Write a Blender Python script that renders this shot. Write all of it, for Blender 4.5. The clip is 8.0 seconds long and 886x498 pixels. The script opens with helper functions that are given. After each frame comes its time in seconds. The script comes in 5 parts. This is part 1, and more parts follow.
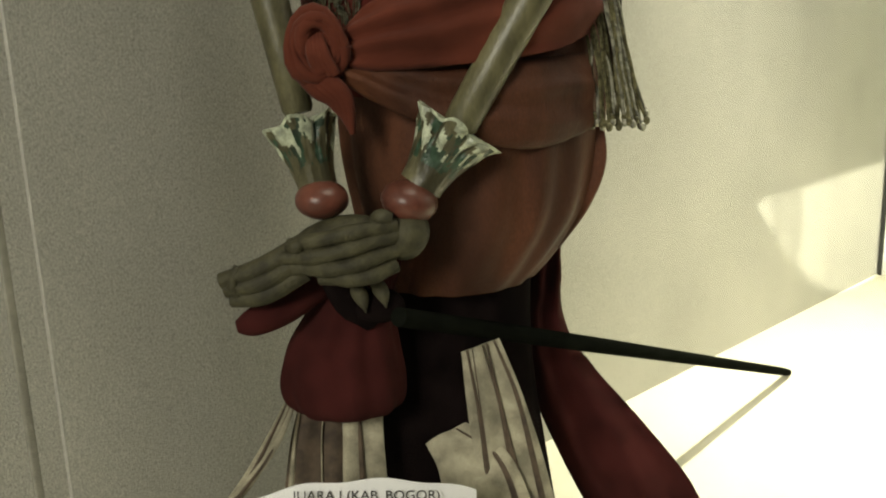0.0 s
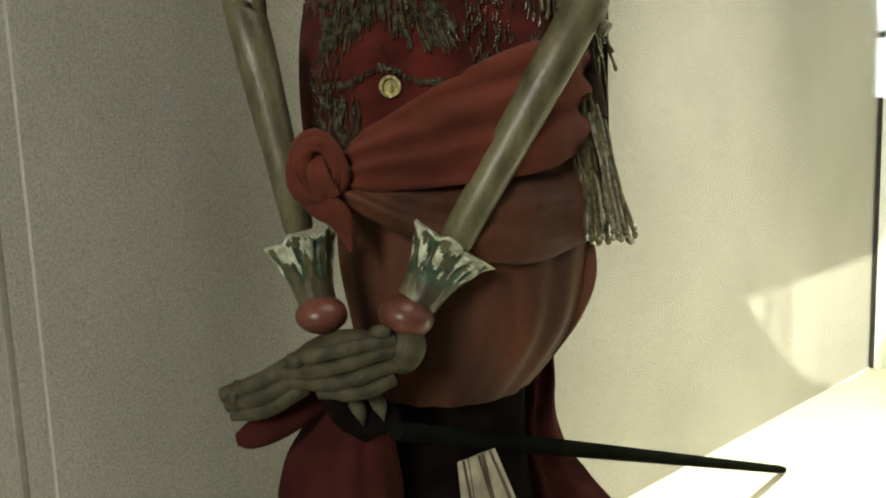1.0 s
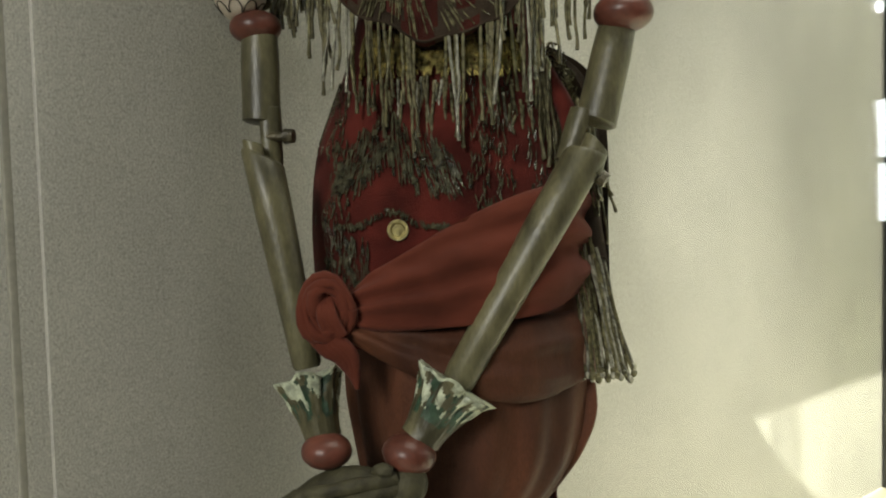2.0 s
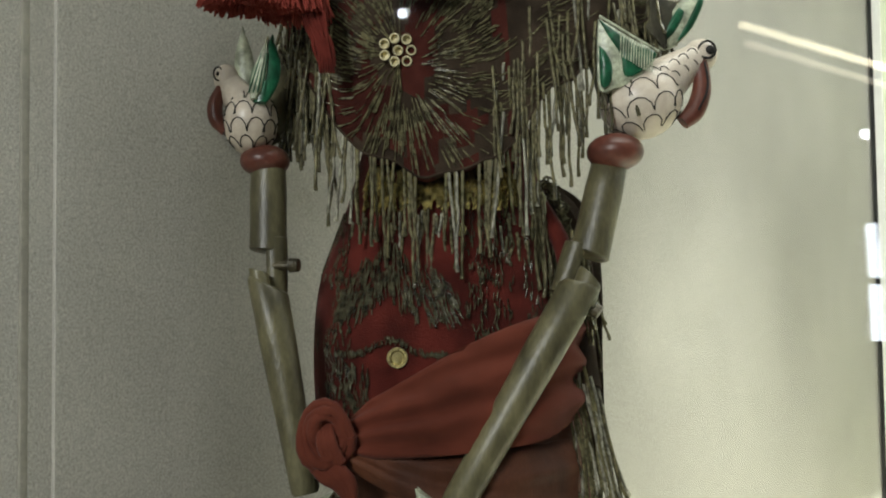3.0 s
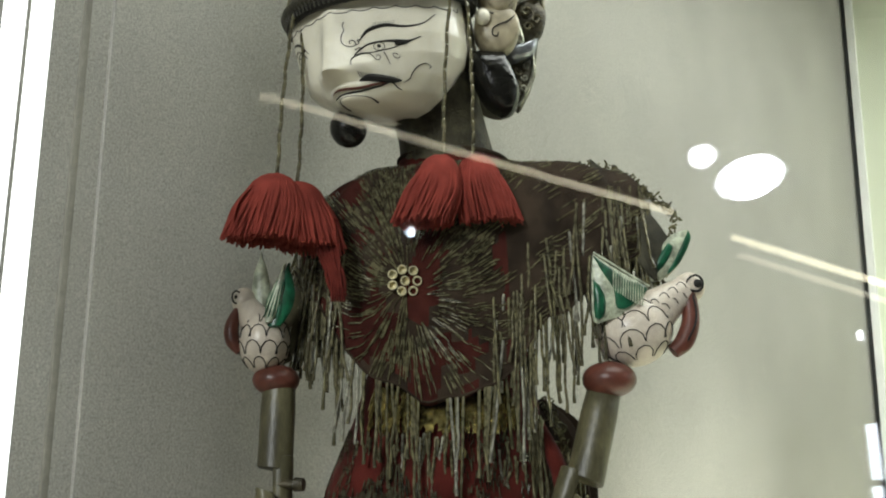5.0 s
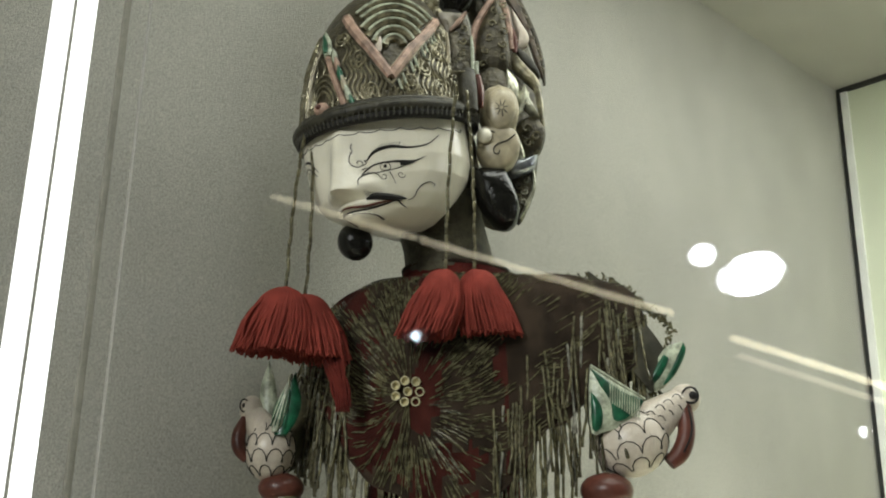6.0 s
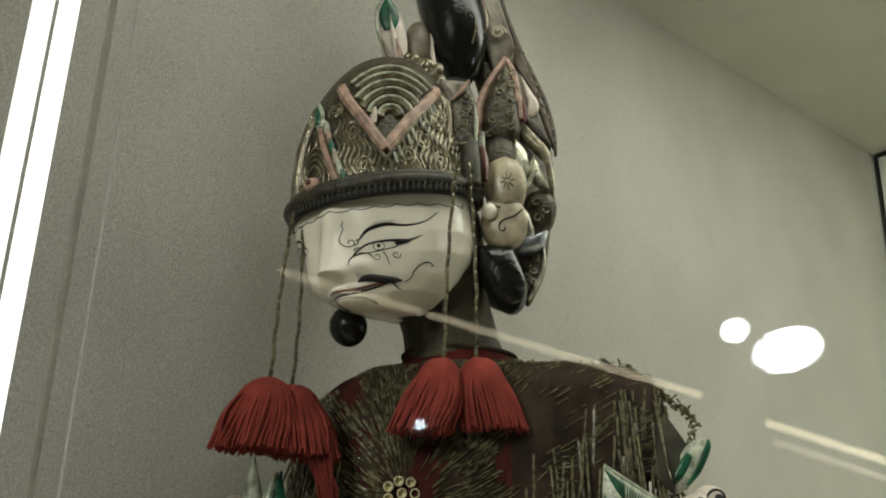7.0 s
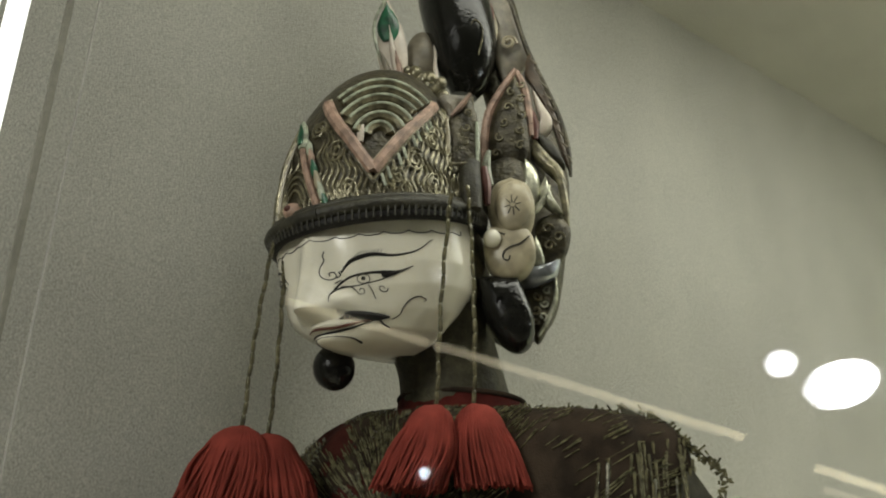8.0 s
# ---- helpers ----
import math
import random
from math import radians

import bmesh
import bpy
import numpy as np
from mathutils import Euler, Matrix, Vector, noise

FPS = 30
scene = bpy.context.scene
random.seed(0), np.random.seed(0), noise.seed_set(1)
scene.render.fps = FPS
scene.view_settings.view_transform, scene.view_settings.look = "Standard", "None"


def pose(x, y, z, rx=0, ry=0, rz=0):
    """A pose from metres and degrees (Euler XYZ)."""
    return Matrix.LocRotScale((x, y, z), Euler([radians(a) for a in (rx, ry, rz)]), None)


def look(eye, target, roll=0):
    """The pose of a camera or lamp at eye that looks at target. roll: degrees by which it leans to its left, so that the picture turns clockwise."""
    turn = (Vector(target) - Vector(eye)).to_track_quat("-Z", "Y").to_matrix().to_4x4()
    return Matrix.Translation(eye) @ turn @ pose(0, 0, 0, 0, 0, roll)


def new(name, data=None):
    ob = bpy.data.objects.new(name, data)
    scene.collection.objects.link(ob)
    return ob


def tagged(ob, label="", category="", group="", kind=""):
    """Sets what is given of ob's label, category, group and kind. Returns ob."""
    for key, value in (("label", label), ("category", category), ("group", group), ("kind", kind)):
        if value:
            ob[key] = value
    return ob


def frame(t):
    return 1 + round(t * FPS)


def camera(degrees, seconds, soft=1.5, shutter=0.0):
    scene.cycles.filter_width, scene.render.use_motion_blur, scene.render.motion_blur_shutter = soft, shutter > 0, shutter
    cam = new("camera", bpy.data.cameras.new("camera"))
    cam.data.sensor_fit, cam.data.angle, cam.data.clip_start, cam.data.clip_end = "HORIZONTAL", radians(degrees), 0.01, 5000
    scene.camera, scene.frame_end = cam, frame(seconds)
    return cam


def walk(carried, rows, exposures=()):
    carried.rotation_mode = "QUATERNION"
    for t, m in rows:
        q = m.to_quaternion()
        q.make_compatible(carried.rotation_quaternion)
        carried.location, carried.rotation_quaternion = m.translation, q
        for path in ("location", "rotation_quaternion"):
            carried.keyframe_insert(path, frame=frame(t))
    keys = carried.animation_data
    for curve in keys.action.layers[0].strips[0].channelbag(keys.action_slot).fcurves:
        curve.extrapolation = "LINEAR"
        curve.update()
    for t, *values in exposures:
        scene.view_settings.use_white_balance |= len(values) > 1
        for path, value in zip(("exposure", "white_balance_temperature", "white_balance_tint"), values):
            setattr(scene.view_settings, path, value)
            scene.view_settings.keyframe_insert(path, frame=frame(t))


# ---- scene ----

# ---------- camera ----------
cam = camera(49.68, 8.0, soft=2.0, shutter=0.0)
ROWS = [
    (0.0, -0.0086, 0.0554, 1.1893, -14.27, 1.98, -0.83),
    (0.5, -0.0090, 0.0528, 1.1960, -12.12, 2.09, -1.19),
    (1.0, -0.0089, 0.0453, 1.2053, -9.25, 2.13, -1.21),
    (1.5, -0.0059, 0.0384, 1.2142, -6.27, 1.68, -0.61),
    (2.0, -0.0032, 0.0311, 1.2279, -3.56, 1.45, -0.21),
    (3.5, -0.0024, 0.0080, 1.2443, 5.52, 0.43, -0.22),
    (4.0, 0.0000, 0.0001, 1.2500, 8.00, 0.23, 0.00),
    (5.5, 0.0008, -0.0278, 1.2803, 14.33, -0.75, 0.20),
    (6.0, 0.0042, -0.0394, 1.2866, 16.66, -0.93, 0.56),
    (6.5, 0.0108, -0.0213, 1.2967, 18.63, -1.26, 1.26),
    (7.0, 0.0234, -0.0017, 1.3112, 20.34, -1.55, 2.66),
    (7.5, 0.0346, 0.0215, 1.3257, 21.22, -1.95, 3.98),
    (8.0, 0.0485, 0.0499, 1.3354, 21.61, -2.36, 5.72),
]
walk(cam, [(t, pose(x, y, z, 90 + p, r, w)) for t, x, y, z, p, r, w in ROWS], ((0, 0.0, 7000, 7), (1.2, 0.02, 6800, 8), (2, 0.04, 6500, 10), (4, 0.1, 6000, 10), (5.5, 0.07, 6050, 9), (6.2, -0.15, 6200, 9), (6.5, -0.26, 6300, 9), (8, -0.46, 6450, 9)))

# ---------- the case's own frame: s runs left along the back wall from the far corner, d stands off it ----------
CORNER = Vector((0.527, 1.175, 0.0))
ALONG = Vector((-0.7305, -0.6829, 0.0))
OFF = Vector((0.6829, -0.7305, 0.0))
FLOOR, CEIL, GLASS, LONG = 0.853, 1.886, 0.40, 2.0


def case(s, d, z):
    return CORNER + ALONG * s + OFF * d + Vector((0, 0, z))


# ---------- world and light ----------
world = bpy.data.worlds.new("world")
scene.world = world
world.use_nodes = True
world.node_tree.nodes["Background"].inputs[0].default_value = (0.9, 0.95, 1.0, 1)
world.node_tree.nodes["Background"].inputs[1].default_value = 0.005


def lamp(name, kind, place, target, power, colour, size=0.1, angle=60, blend=0.3):
    data = bpy.data.lights.new(name, kind)
    data.energy, data.color = power, colour
    if kind == "AREA":
        data.size = size
    else:
        data.shadow_soft_size = size
    if kind == "SPOT":
        data.spot_size, data.spot_blend = radians(angle), blend
    ob = new(name, data)
    ob.matrix_world = look(place, target)
    return ob


# a downlight in the case's ceiling over the floor; a gallery spot through the glass, its beam cut off by the lid; a wide soft ceiling light of the gallery; the case's own ceiling strip
lamp("case_downlight", "SPOT", case(0.40, 0.23, CEIL - 0.02), case(0.38, 0.22, FLOOR), 80, (1.0, 0.97, 0.82), 0.012, 52, 1.0)
lamp("corner_spot", "SPOT", case(0.50, 0.80, 2.655), case(0.21, 0.0, 1.635), 430, (1.0, 0.97, 0.82), 0.0025, 28, 0.03)
lamp("gallery_light", "AREA", case(3.65, 1.25, 2.40), (0.0, 0.52, 1.36), 66, (1.0, 0.975, 0.91), 0.8)
strip_light = lamp("case_light", "AREA", case(0.50, 0.32, CEIL - 0.02), case(0.49, 0.20, FLOOR), 3.5, (1.0, 0.98, 0.87), 1.0)
strip_light.data.shape, strip_light.data.size_y = "RECTANGLE", 0.14


# ---------- materials ----------
def mat(name, colour, rough=0.6, metal=0.0, vary=0.25, scale=60.0, bump=0.15, fine=400.0, dark=None, spec=0.5, sheen=0.0, stretch=(1, 1, 1), grain=0.25):
    m = bpy.data.materials.new(name)
    m.use_nodes = True
    nt = m.node_tree
    b = nt.nodes["Principled BSDF"]
    tc = nt.nodes.new("ShaderNodeTexCoord")
    mp = nt.nodes.new("ShaderNodeMapping")
    mp.inputs["Scale"].default_value = stretch
    nt.links.new(tc.outputs["Object"], mp.inputs[0])
    n1, n2 = nt.nodes.new("ShaderNodeTexNoise"), nt.nodes.new("ShaderNodeTexNoise")
    n1.inputs["Scale"].default_value, n2.inputs["Scale"].default_value = scale, fine
    n1.inputs["Detail"].default_value = 5
    for n in (n1, n2):
        nt.links.new(mp.outputs[0], n.inputs["Vector"])
    ramp = nt.nodes.new("ShaderNodeValToRGB")
    low = dark or [c * (1 - vary) for c in colour]
    ramp.color_ramp.elements[0].position, ramp.color_ramp.elements[1].position = 0.35, 0.65
    ramp.color_ramp.elements[0].color = (*low, 1)
    ramp.color_ramp.elements[1].color = (*[min(1, c * (1 + vary * 0.4)) for c in colour], 1)
    nt.links.new(n1.outputs["Fac"], ramp.inputs[0])
    mix = nt.nodes.new("ShaderNodeMixRGB")
    mix.blend_type, mix.inputs[0].default_value = "OVERLAY", grain
    nt.links.new(ramp.outputs[0], mix.inputs[1])
    nt.links.new(n2.outputs["Fac"], mix.inputs[2])
    nt.links.new(mix.outputs[0], b.inputs["Base Color"])
    b.inputs["Roughness"].default_value, b.inputs["Metallic"].default_value = rough, metal
    b.inputs["Specular IOR Level"].default_value = spec
    b.inputs["Sheen Weight"].default_value = sheen
    bp = nt.nodes.new("ShaderNodeBump")
    bp.inputs["Strength"].default_value, bp.inputs["Distance"].default_value = bump, 0.002
    nt.links.new(n2.outputs["Fac"], bp.inputs["Height"])
    nt.links.new(bp.outputs[0], b.inputs["Normal"])
    return m


def glow(name, colour, strength):
    m = bpy.data.materials.new(name)
    m.use_nodes = True
    b = m.node_tree.nodes["Principled BSDF"]
    b.inputs["Base Color"].default_value = (0.8, 0.8, 0.8, 1)
    b.inputs["Emission Color"].default_value = (*colour, 1)
    b.inputs["Emission Strength"].default_value = strength
    return m


def pane_material(name):
    m = bpy.data.materials.new(name)
    m.use_nodes = True
    nt = m.node_tree
    nt.nodes.remove(nt.nodes["Principled BSDF"])
    tr, gl, mx, fr = (nt.nodes.new(k) for k in ("ShaderNodeBsdfTransparent", "ShaderNodeBsdfGlossy", "ShaderNodeMixShader", "ShaderNodeFresnel"))
    tr.inputs[0].default_value = (0.97, 0.985, 0.965, 1)
    gl.inputs["Roughness"].default_value = 0.03
    fr.inputs[0].default_value = 1.5
    nt.links.new(fr.outputs[0], mx.inputs[0])
    nt.links.new(tr.outputs[0], mx.inputs[1])
    nt.links.new(gl.outputs[0], mx.inputs[2])
    nt.links.new(mx.outputs[0], nt.nodes["Material Output"].inputs[0])
    return m


FABRIC = mat("wall_fabric", (0.46, 0.452, 0.405), 0.95, vary=0.1, scale=9, bump=0.35, fine=1100, spec=0.1, stretch=(1, 1, 0.7), grain=0.62)
BOARD = mat("floor_board", (0.80, 0.77, 0.62), 0.7, vary=0.06, scale=12, bump=0.1)
SIDE = mat("side_panel_paint", (0.80, 0.85, 0.67), 0.5, vary=0.08, scale=6, bump=0.1)
DARKMETAL = mat("dark_frame_metal", (0.035, 0.037, 0.035), 0.4, 0.3, vary=0.3, scale=40)
WHITEMETAL = mat("white_enamel", (0.90, 0.91, 0.88), 0.35, vary=0.06, scale=40)
SEAM = mat("pale_seam", (0.42, 0.41, 0.37), 0.8, vary=0.1, scale=40)
SHADOWLINE = mat("painted_shadow_line", (0.25, 0.24, 0.20), 0.9, vary=0.2, scale=40)
GALLERY = mat("gallery_paint", (0.05, 0.047, 0.042), 0.9, vary=0.15, scale=3)
GALLERYFLOOR = mat("gallery_carpet", (0.06, 0.055, 0.05), 0.95, vary=0.3, scale=30)
PANE = pane_material("clear_glass")
TUBEGLOW = glow("tube_glow", (1.0, 0.98, 0.92), 1.8)
GHOSTGLOW = glow("ghost_reflection_glow", (1.0, 0.88, 0.66), 1.6)
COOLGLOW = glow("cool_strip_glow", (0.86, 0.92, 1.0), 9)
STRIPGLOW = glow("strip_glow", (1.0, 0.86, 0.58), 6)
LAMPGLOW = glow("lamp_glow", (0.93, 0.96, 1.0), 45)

OLIVE = mat("olive_painted_wood", (0.112, 0.102, 0.054), 0.38, vary=0.6, scale=70, bump=0.14, fine=700, stretch=(1, 1, 0.4), spec=0.45, grain=0.4)
CREAM = mat("cream_face_paint", (0.82, 0.78, 0.64), 0.22, vary=0.14, scale=35, bump=0.05)
LACQUER = mat("red_brown_lacquer", (0.125, 0.042, 0.028), 0.36, vary=0.35, scale=90, bump=0.08, spec=0.4)
SCALES = mat("white_scale_paint", (0.62, 0.55, 0.455), 0.32, vary=0.18, scale=70, bump=0.06)
INK = mat("black_ink", (0.013, 0.012, 0.010), 0.6, vary=0.2, spec=0.3)
GREEN = mat("leaf_green_paint", (0.016, 0.115, 0.055), 0.3, vary=0.6, scale=140, bump=0.1)
MINT = mat("pale_green_paint", (0.46, 0.50, 0.37), 0.35, vary=0.5, scale=200, bump=0.15)
GILT = mat("dull_gilt_carving", (0.205, 0.184, 0.110), 0.28, 0.45, vary=0.6, scale=190, bump=0.25, fine=420, spec=0.7)
# ivory darkened for the shade on the ear discs; the thin trims share it
IVORY = mat("shaded_ivory_paint", (0.40, 0.350, 0.235), 0.35, vary=0.3, scale=90, bump=0.06)
DEEP = mat("dark_gilt_ground", (0.066, 0.056, 0.030), 0.42, 0.3, vary=0.6, scale=160, bump=0.5, fine=420)
PINK = mat("faded_pink_trim", (0.40, 0.265, 0.195), 0.5, vary=0.5, scale=160, bump=0.2)
GLOSSBLACK = mat("gloss_black_lacquer", (0.010, 0.010, 0.008), 0.14, vary=0.3, spec=0.35)
VELVET = mat("red_velvet", (0.080, 0.014, 0.010), 0.95, vary=0.5, scale=50, bump=0.3, fine=1200, spec=0.1, sheen=0.05)
# the vest's red velvet with the collar's shade darkened into the colour
COLLARVELVET = mat("shaded_red_velvet", (0.052, 0.014, 0.010), 0.95, vary=0.5, scale=70, bump=0.3, fine=1200, spec=0.1)
DARKVELVET = mat("dark_velvet", (0.038, 0.027, 0.018), 0.95, vary=0.5, scale=60, bump=0.3, fine=1200, spec=0.1)
SATIN = mat("rust_satin", (0.092, 0.033, 0.016), 0.65, vary=0.5, scale=34, bump=0.3, fine=1400, spec=0.2, stretch=(1, 1, 0.3), dark=(0.048, 0.018, 0.010), grain=0.35)
YARN = mat("red_yarn", (0.27, 0.052, 0.038), 0.95, vary=0.3, scale=70, bump=0.5, fine=2500, spec=0.1)
DARKYARN = mat("dark_red_wool", (0.120, 0.022, 0.016), 0.95, vary=0.4, scale=90, bump=0.4, fine=2000, spec=0.1)
BEADS = mat("smoky_gold_beads", (0.165, 0.152, 0.080), 0.10, 0.25, vary=0.7, scale=250, bump=0.12, fine=900, spec=1.0)
SILVERBEADS = mat("silver_glass_beads", (0.46, 0.45, 0.36), 0.10, 0.5, vary=0.6, scale=300, bump=0.15, fine=900, spec=1.0)
CORDBEADS = mat("gold_cord_beads", (0.170, 0.155, 0.088), 0.09, 0.3, vary=0.6, scale=250, bump=0.12, fine=900, spec=1.0)
VESTBEADS = mat("dark_glass_beads", (0.085, 0.080, 0.046), 0.09, 0.3, vary=0.8, scale=250, bump=0.15, fine=900, spec=1.0)
BRASS = mat("old_brass", (0.52, 0.45, 0.20), 0.3, 0.8, vary=0.4, scale=300)
GOLDLACE = mat("bright_gold_lace", (0.55, 0.46, 0.17), 0.12, 0.8, vary=0.8, scale=250, bump=0.2, fine=900)
SEQUIN = mat("gold_sequin", (0.86, 0.79, 0.50), 0.25, 0.45, vary=0.35, scale=300)
BATIK = mat("batik_cotton", (0.37, 0.34, 0.25), 0.9, vary=0.45, scale=75, bump=0.2, fine=1200, spec=0.1)
OLIVECLOTH = mat("olive_cloth", (0.105, 0.098, 0.062), 0.75, vary=0.5, scale=70, bump=0.3, fine=900)
CORAL = mat("coral_cotton", (0.104, 0.027, 0.016), 0.95, vary=0.35, scale=24, bump=0.12, fine=2200, spec=0.1, sheen=0.05)
PURPLE = mat("dark_skirt_cloth", (0.008, 0.005, 0.005), 1.0, vary=0.5, scale=50, bump=0.25, fine=900, spec=0.03)
BROWNINK = mat("brown_print", (0.085, 0.060, 0.040), 0.85, vary=0.5, scale=120)
RODWOOD = mat("dark_rod_wood", (0.007, 0.008, 0.006), 0.8, vary=0.4, scale=90, bump=0.3, spec=0.0)
MAROON = mat("maroon_cotton", (0.050, 0.011, 0.010), 0.95, vary=0.4, scale=40, bump=0.15, fine=1500, spec=0.1)
HANDWOOD = mat("dark_carved_hand_wood", (0.058, 0.053, 0.028), 0.65, vary=0.5, scale=110, bump=0.35, fine=600, spec=0.3)
TAUPE = mat("worn_taupe_paint", (0.20, 0.175, 0.125), 0.45, vary=0.35, scale=120, bump=0.15)
SILVERLEAF = mat("tarnished_silver_leaf", (0.52, 0.52, 0.40), 0.24, 0.55, vary=0.5, scale=160, bump=0.25, fine=420)
# bluish reflected highlight put into the colour of the crest's band
BLUEGLINT = mat("painted_bluish_highlight", (0.46, 0.49, 0.54), 0.26, 0.5, vary=0.35, scale=130, bump=0.15)
FEATHERBROWN = mat("brown_feather_paint", (0.105, 0.075, 0.048), 0.45, vary=0.45, scale=150, bump=0.2)
DEEPGREEN = mat("worn_dark_green_paint", (0.030, 0.062, 0.036), 0.35, vary=0.6, scale=170, bump=0.25, fine=600)
DARKBAND = mat("worn_black_green_paint", (0.042, 0.039, 0.024), 0.5, vary=0.5, scale=200, bump=0.3, fine=700, spec=0.4)
PAPER = mat("white_paper", (0.82, 0.82, 0.84), 0.7, vary=0.04, scale=30, bump=0.05)


# ---------- mesh helpers ----------
def link(name, bm, mats, parent=None, label="", smooth=True):
    me = bpy.data.meshes.new(name)
    bmesh.ops.recalc_face_normals(bm, faces=bm.faces)
    bm.to_mesh(me)
    bm.free()
    for m in mats if isinstance(mats, (list, tuple)) else [mats]:
        me.materials.append(m)
    if smooth:
        me.shade_smooth()
        me.set_sharp_from_angle(angle=radians(50))
    ob = new(name, me)
    if parent:
        ob.parent = parent
    if label:
        ob["label"] = label
    return ob


def part(name, bm, material, parent, label=""):
    return link(name, bm, material, parent, label)


def empty(name, place=(0, 0, 0)):
    ob = new(name)
    ob.location = place
    bpy.context.view_layer.update()
    return ob


def box(bm, corners8, mi=0):
    v = [bm.verts.new(c) for c in corners8]
    for f in ((0, 1, 2, 3), (7, 6, 5, 4), (0, 4, 5, 1), (1, 5, 6, 2), (2, 6, 7, 3), (3, 7, 4, 0)):
        bm.faces.new([v[i] for i in f]).material_index = mi


def slab(bm, s0, s1, d0, d1, z0, z1):
    box(bm, [case(s, d, z) for z in (z0, z1) for s, d in ((s0, d0), (s1, d0), (s1, d1), (s0, d1))])


def rings_to(bm, rings, mi=0, closed=True, caps=True):
    n = len(rings[0])
    for a, b in zip(rings, rings[1:]):
        for i in range(n if closed else n - 1):
            j = (i + 1) % n
            bm.faces.new((a[i], a[j], b[j], b[i])).material_index = mi
    if caps and closed:
        for r in (rings[0], rings[-1]):
            bm.faces.new(r).material_index = mi


def smooth_path(points, steps):
    """Catmull-Rom through rows of numbers."""
    p = [np.array(a, float) for a in points]
    p = [2 * p[0] - p[1]] + p + [2 * p[-1] - p[-2]]
    out = []
    for i in range(1, len(p) - 2):
        for k in range(steps):
            t = k / steps
            a, b, c, d = p[i - 1 : i + 3]
            out.append(0.5 * (2 * b + (c - a) * t + (2 * a - 5 * b + 4 * c - d) * t * t + (3 * b - a - 3 * c + d) * t ** 3))
    out.append(p[-2])
    return out


def tube(bm, points, radius, n=8, mi=0, steps=0, flat=1.0):
    """A round rod through points; radius one number or one a point."""
    rad = radius if isinstance(radius, (list, tuple)) else [radius] * len(points)
    rows = [(*p, r) for p, r in zip(points, rad)]
    if steps:
        rows = smooth_path(rows, steps)
    pts = [Vector(r[:3]) for r in rows]
    rings, side = [], None
    for i, p in enumerate(pts):
        d = (pts[min(i + 1, len(pts) - 1)] - pts[max(i - 1, 0)]).normalized()
        side = (side or (Vector((0, 1, 0.02)) if abs(d.y) < 0.9 else Vector((1, 0, 0))))
        side = (side - d * side.dot(d)).normalized()
        other = d.cross(side)
        r = max(float(rows[i][3]), 1e-5)
        rings.append([bm.verts.new(p + r * (math.cos(a) * side * flat + math.sin(a) * other)) for a in (2 * math.pi * k / n for k in range(n))])
    rings_to(bm, rings, mi)


def ball(bm, centre, radii, mi=0, turn=(0, 0, 0), nu=20, nv=12, warp=None):
    m = Euler([radians(a) for a in turn]).to_matrix()
    rings = []
    for j in range(nv + 1):
        v = math.pi * (j + 0.02) / (nv + 0.04)
        ring = []
        for i in range(nu):
            u = 2 * math.pi * i / nu
            p = Vector((math.cos(u) * math.sin(v), math.sin(u) * math.sin(v), math.cos(v)))
            q = Vector((p.x * radii[0], p.y * radii[1], p.z * radii[2]))
            if warp:
                q = warp(p, q)
            ring.append(bm.verts.new(Vector(centre) + m @ q))
        rings.append(ring)
    rings_to(bm, rings, mi)


def turned(bm, a, b, profile, n=20, mi=0):
    """Turned wood: profile rows (way from a to b, radius)."""
    a, b = Vector(a), Vector(b)
    d = (b - a).normalized()
    side = d.orthogonal().normalized()
    other = d.cross(side)
    rings = [[bm.verts.new(a.lerp(b, t) + r * (math.cos(w) * side + math.sin(w) * other)) for w in (2 * math.pi * k / n for k in range(n))] for t, r in profile]
    rings_to(bm, rings, mi)


def body(bm, rows, n=40, mi=0, fold=0.0, count=9, caps=True, phase=0.0):
    """Stacked oval rings: rows (x, y, z, half width, half depth)."""
    rows = smooth_path(rows, 6)
    rings = []
    for k, (x, y, z, rx, ry) in enumerate(rows):
        ring = []
        for i in range(n):
            a = 2 * math.pi * i / n
            f = 1 + fold * (math.sin(a * count + phase + k * 0.08) + 0.6 * math.sin(a * (count + 4) + 1.3 - k * 0.11))
            ring.append(bm.verts.new((x + rx * f * math.cos(a), y + ry * f * math.sin(a), z)))
        rings.append(ring)
    rings_to(bm, rings, mi, caps=caps)


def ribbon(bm, rows, n=12, mi=0, thick=0.004, ripple=0.0, waves=3, crumple=0.0):
    """Cloth strip: rows (x, y, z, half width vector x, y, z)."""
    rows = smooth_path(rows, 6)
    rings = []
    for k, r in enumerate(rows):
        c, w = Vector(r[:3]), Vector(r[3:6])
        nxt = Vector(rows[min(k + 1, len(rows) - 1)][:3]) - Vector(rows[max(k - 1, 0)][:3])
        nrm = w.cross(nxt).normalized()
        ring = []
        for i in range(2 * n):
            side = 1 if i < n else -1
            u = (i / (n - 1) * 2 - 1) if i < n else (1 - (i - n) / (n - 1) * 2)
            lift = side * thick * math.sqrt(max(0.0, 1 - u * u * 0.97)) + ripple * math.sin(u * waves * math.pi + k * 0.13)
            if crumple:
                q = c + w * u
                lift += crumple * side * (noise.noise(Vector((q.x * 40, q.y * 40, q.z * 130))) + 0.5 * noise.noise(q * 190))
            ring.append(bm.verts.new(c + w * u + nrm * lift))
        rings.append(ring)
    rings_to(bm, rings, mi)


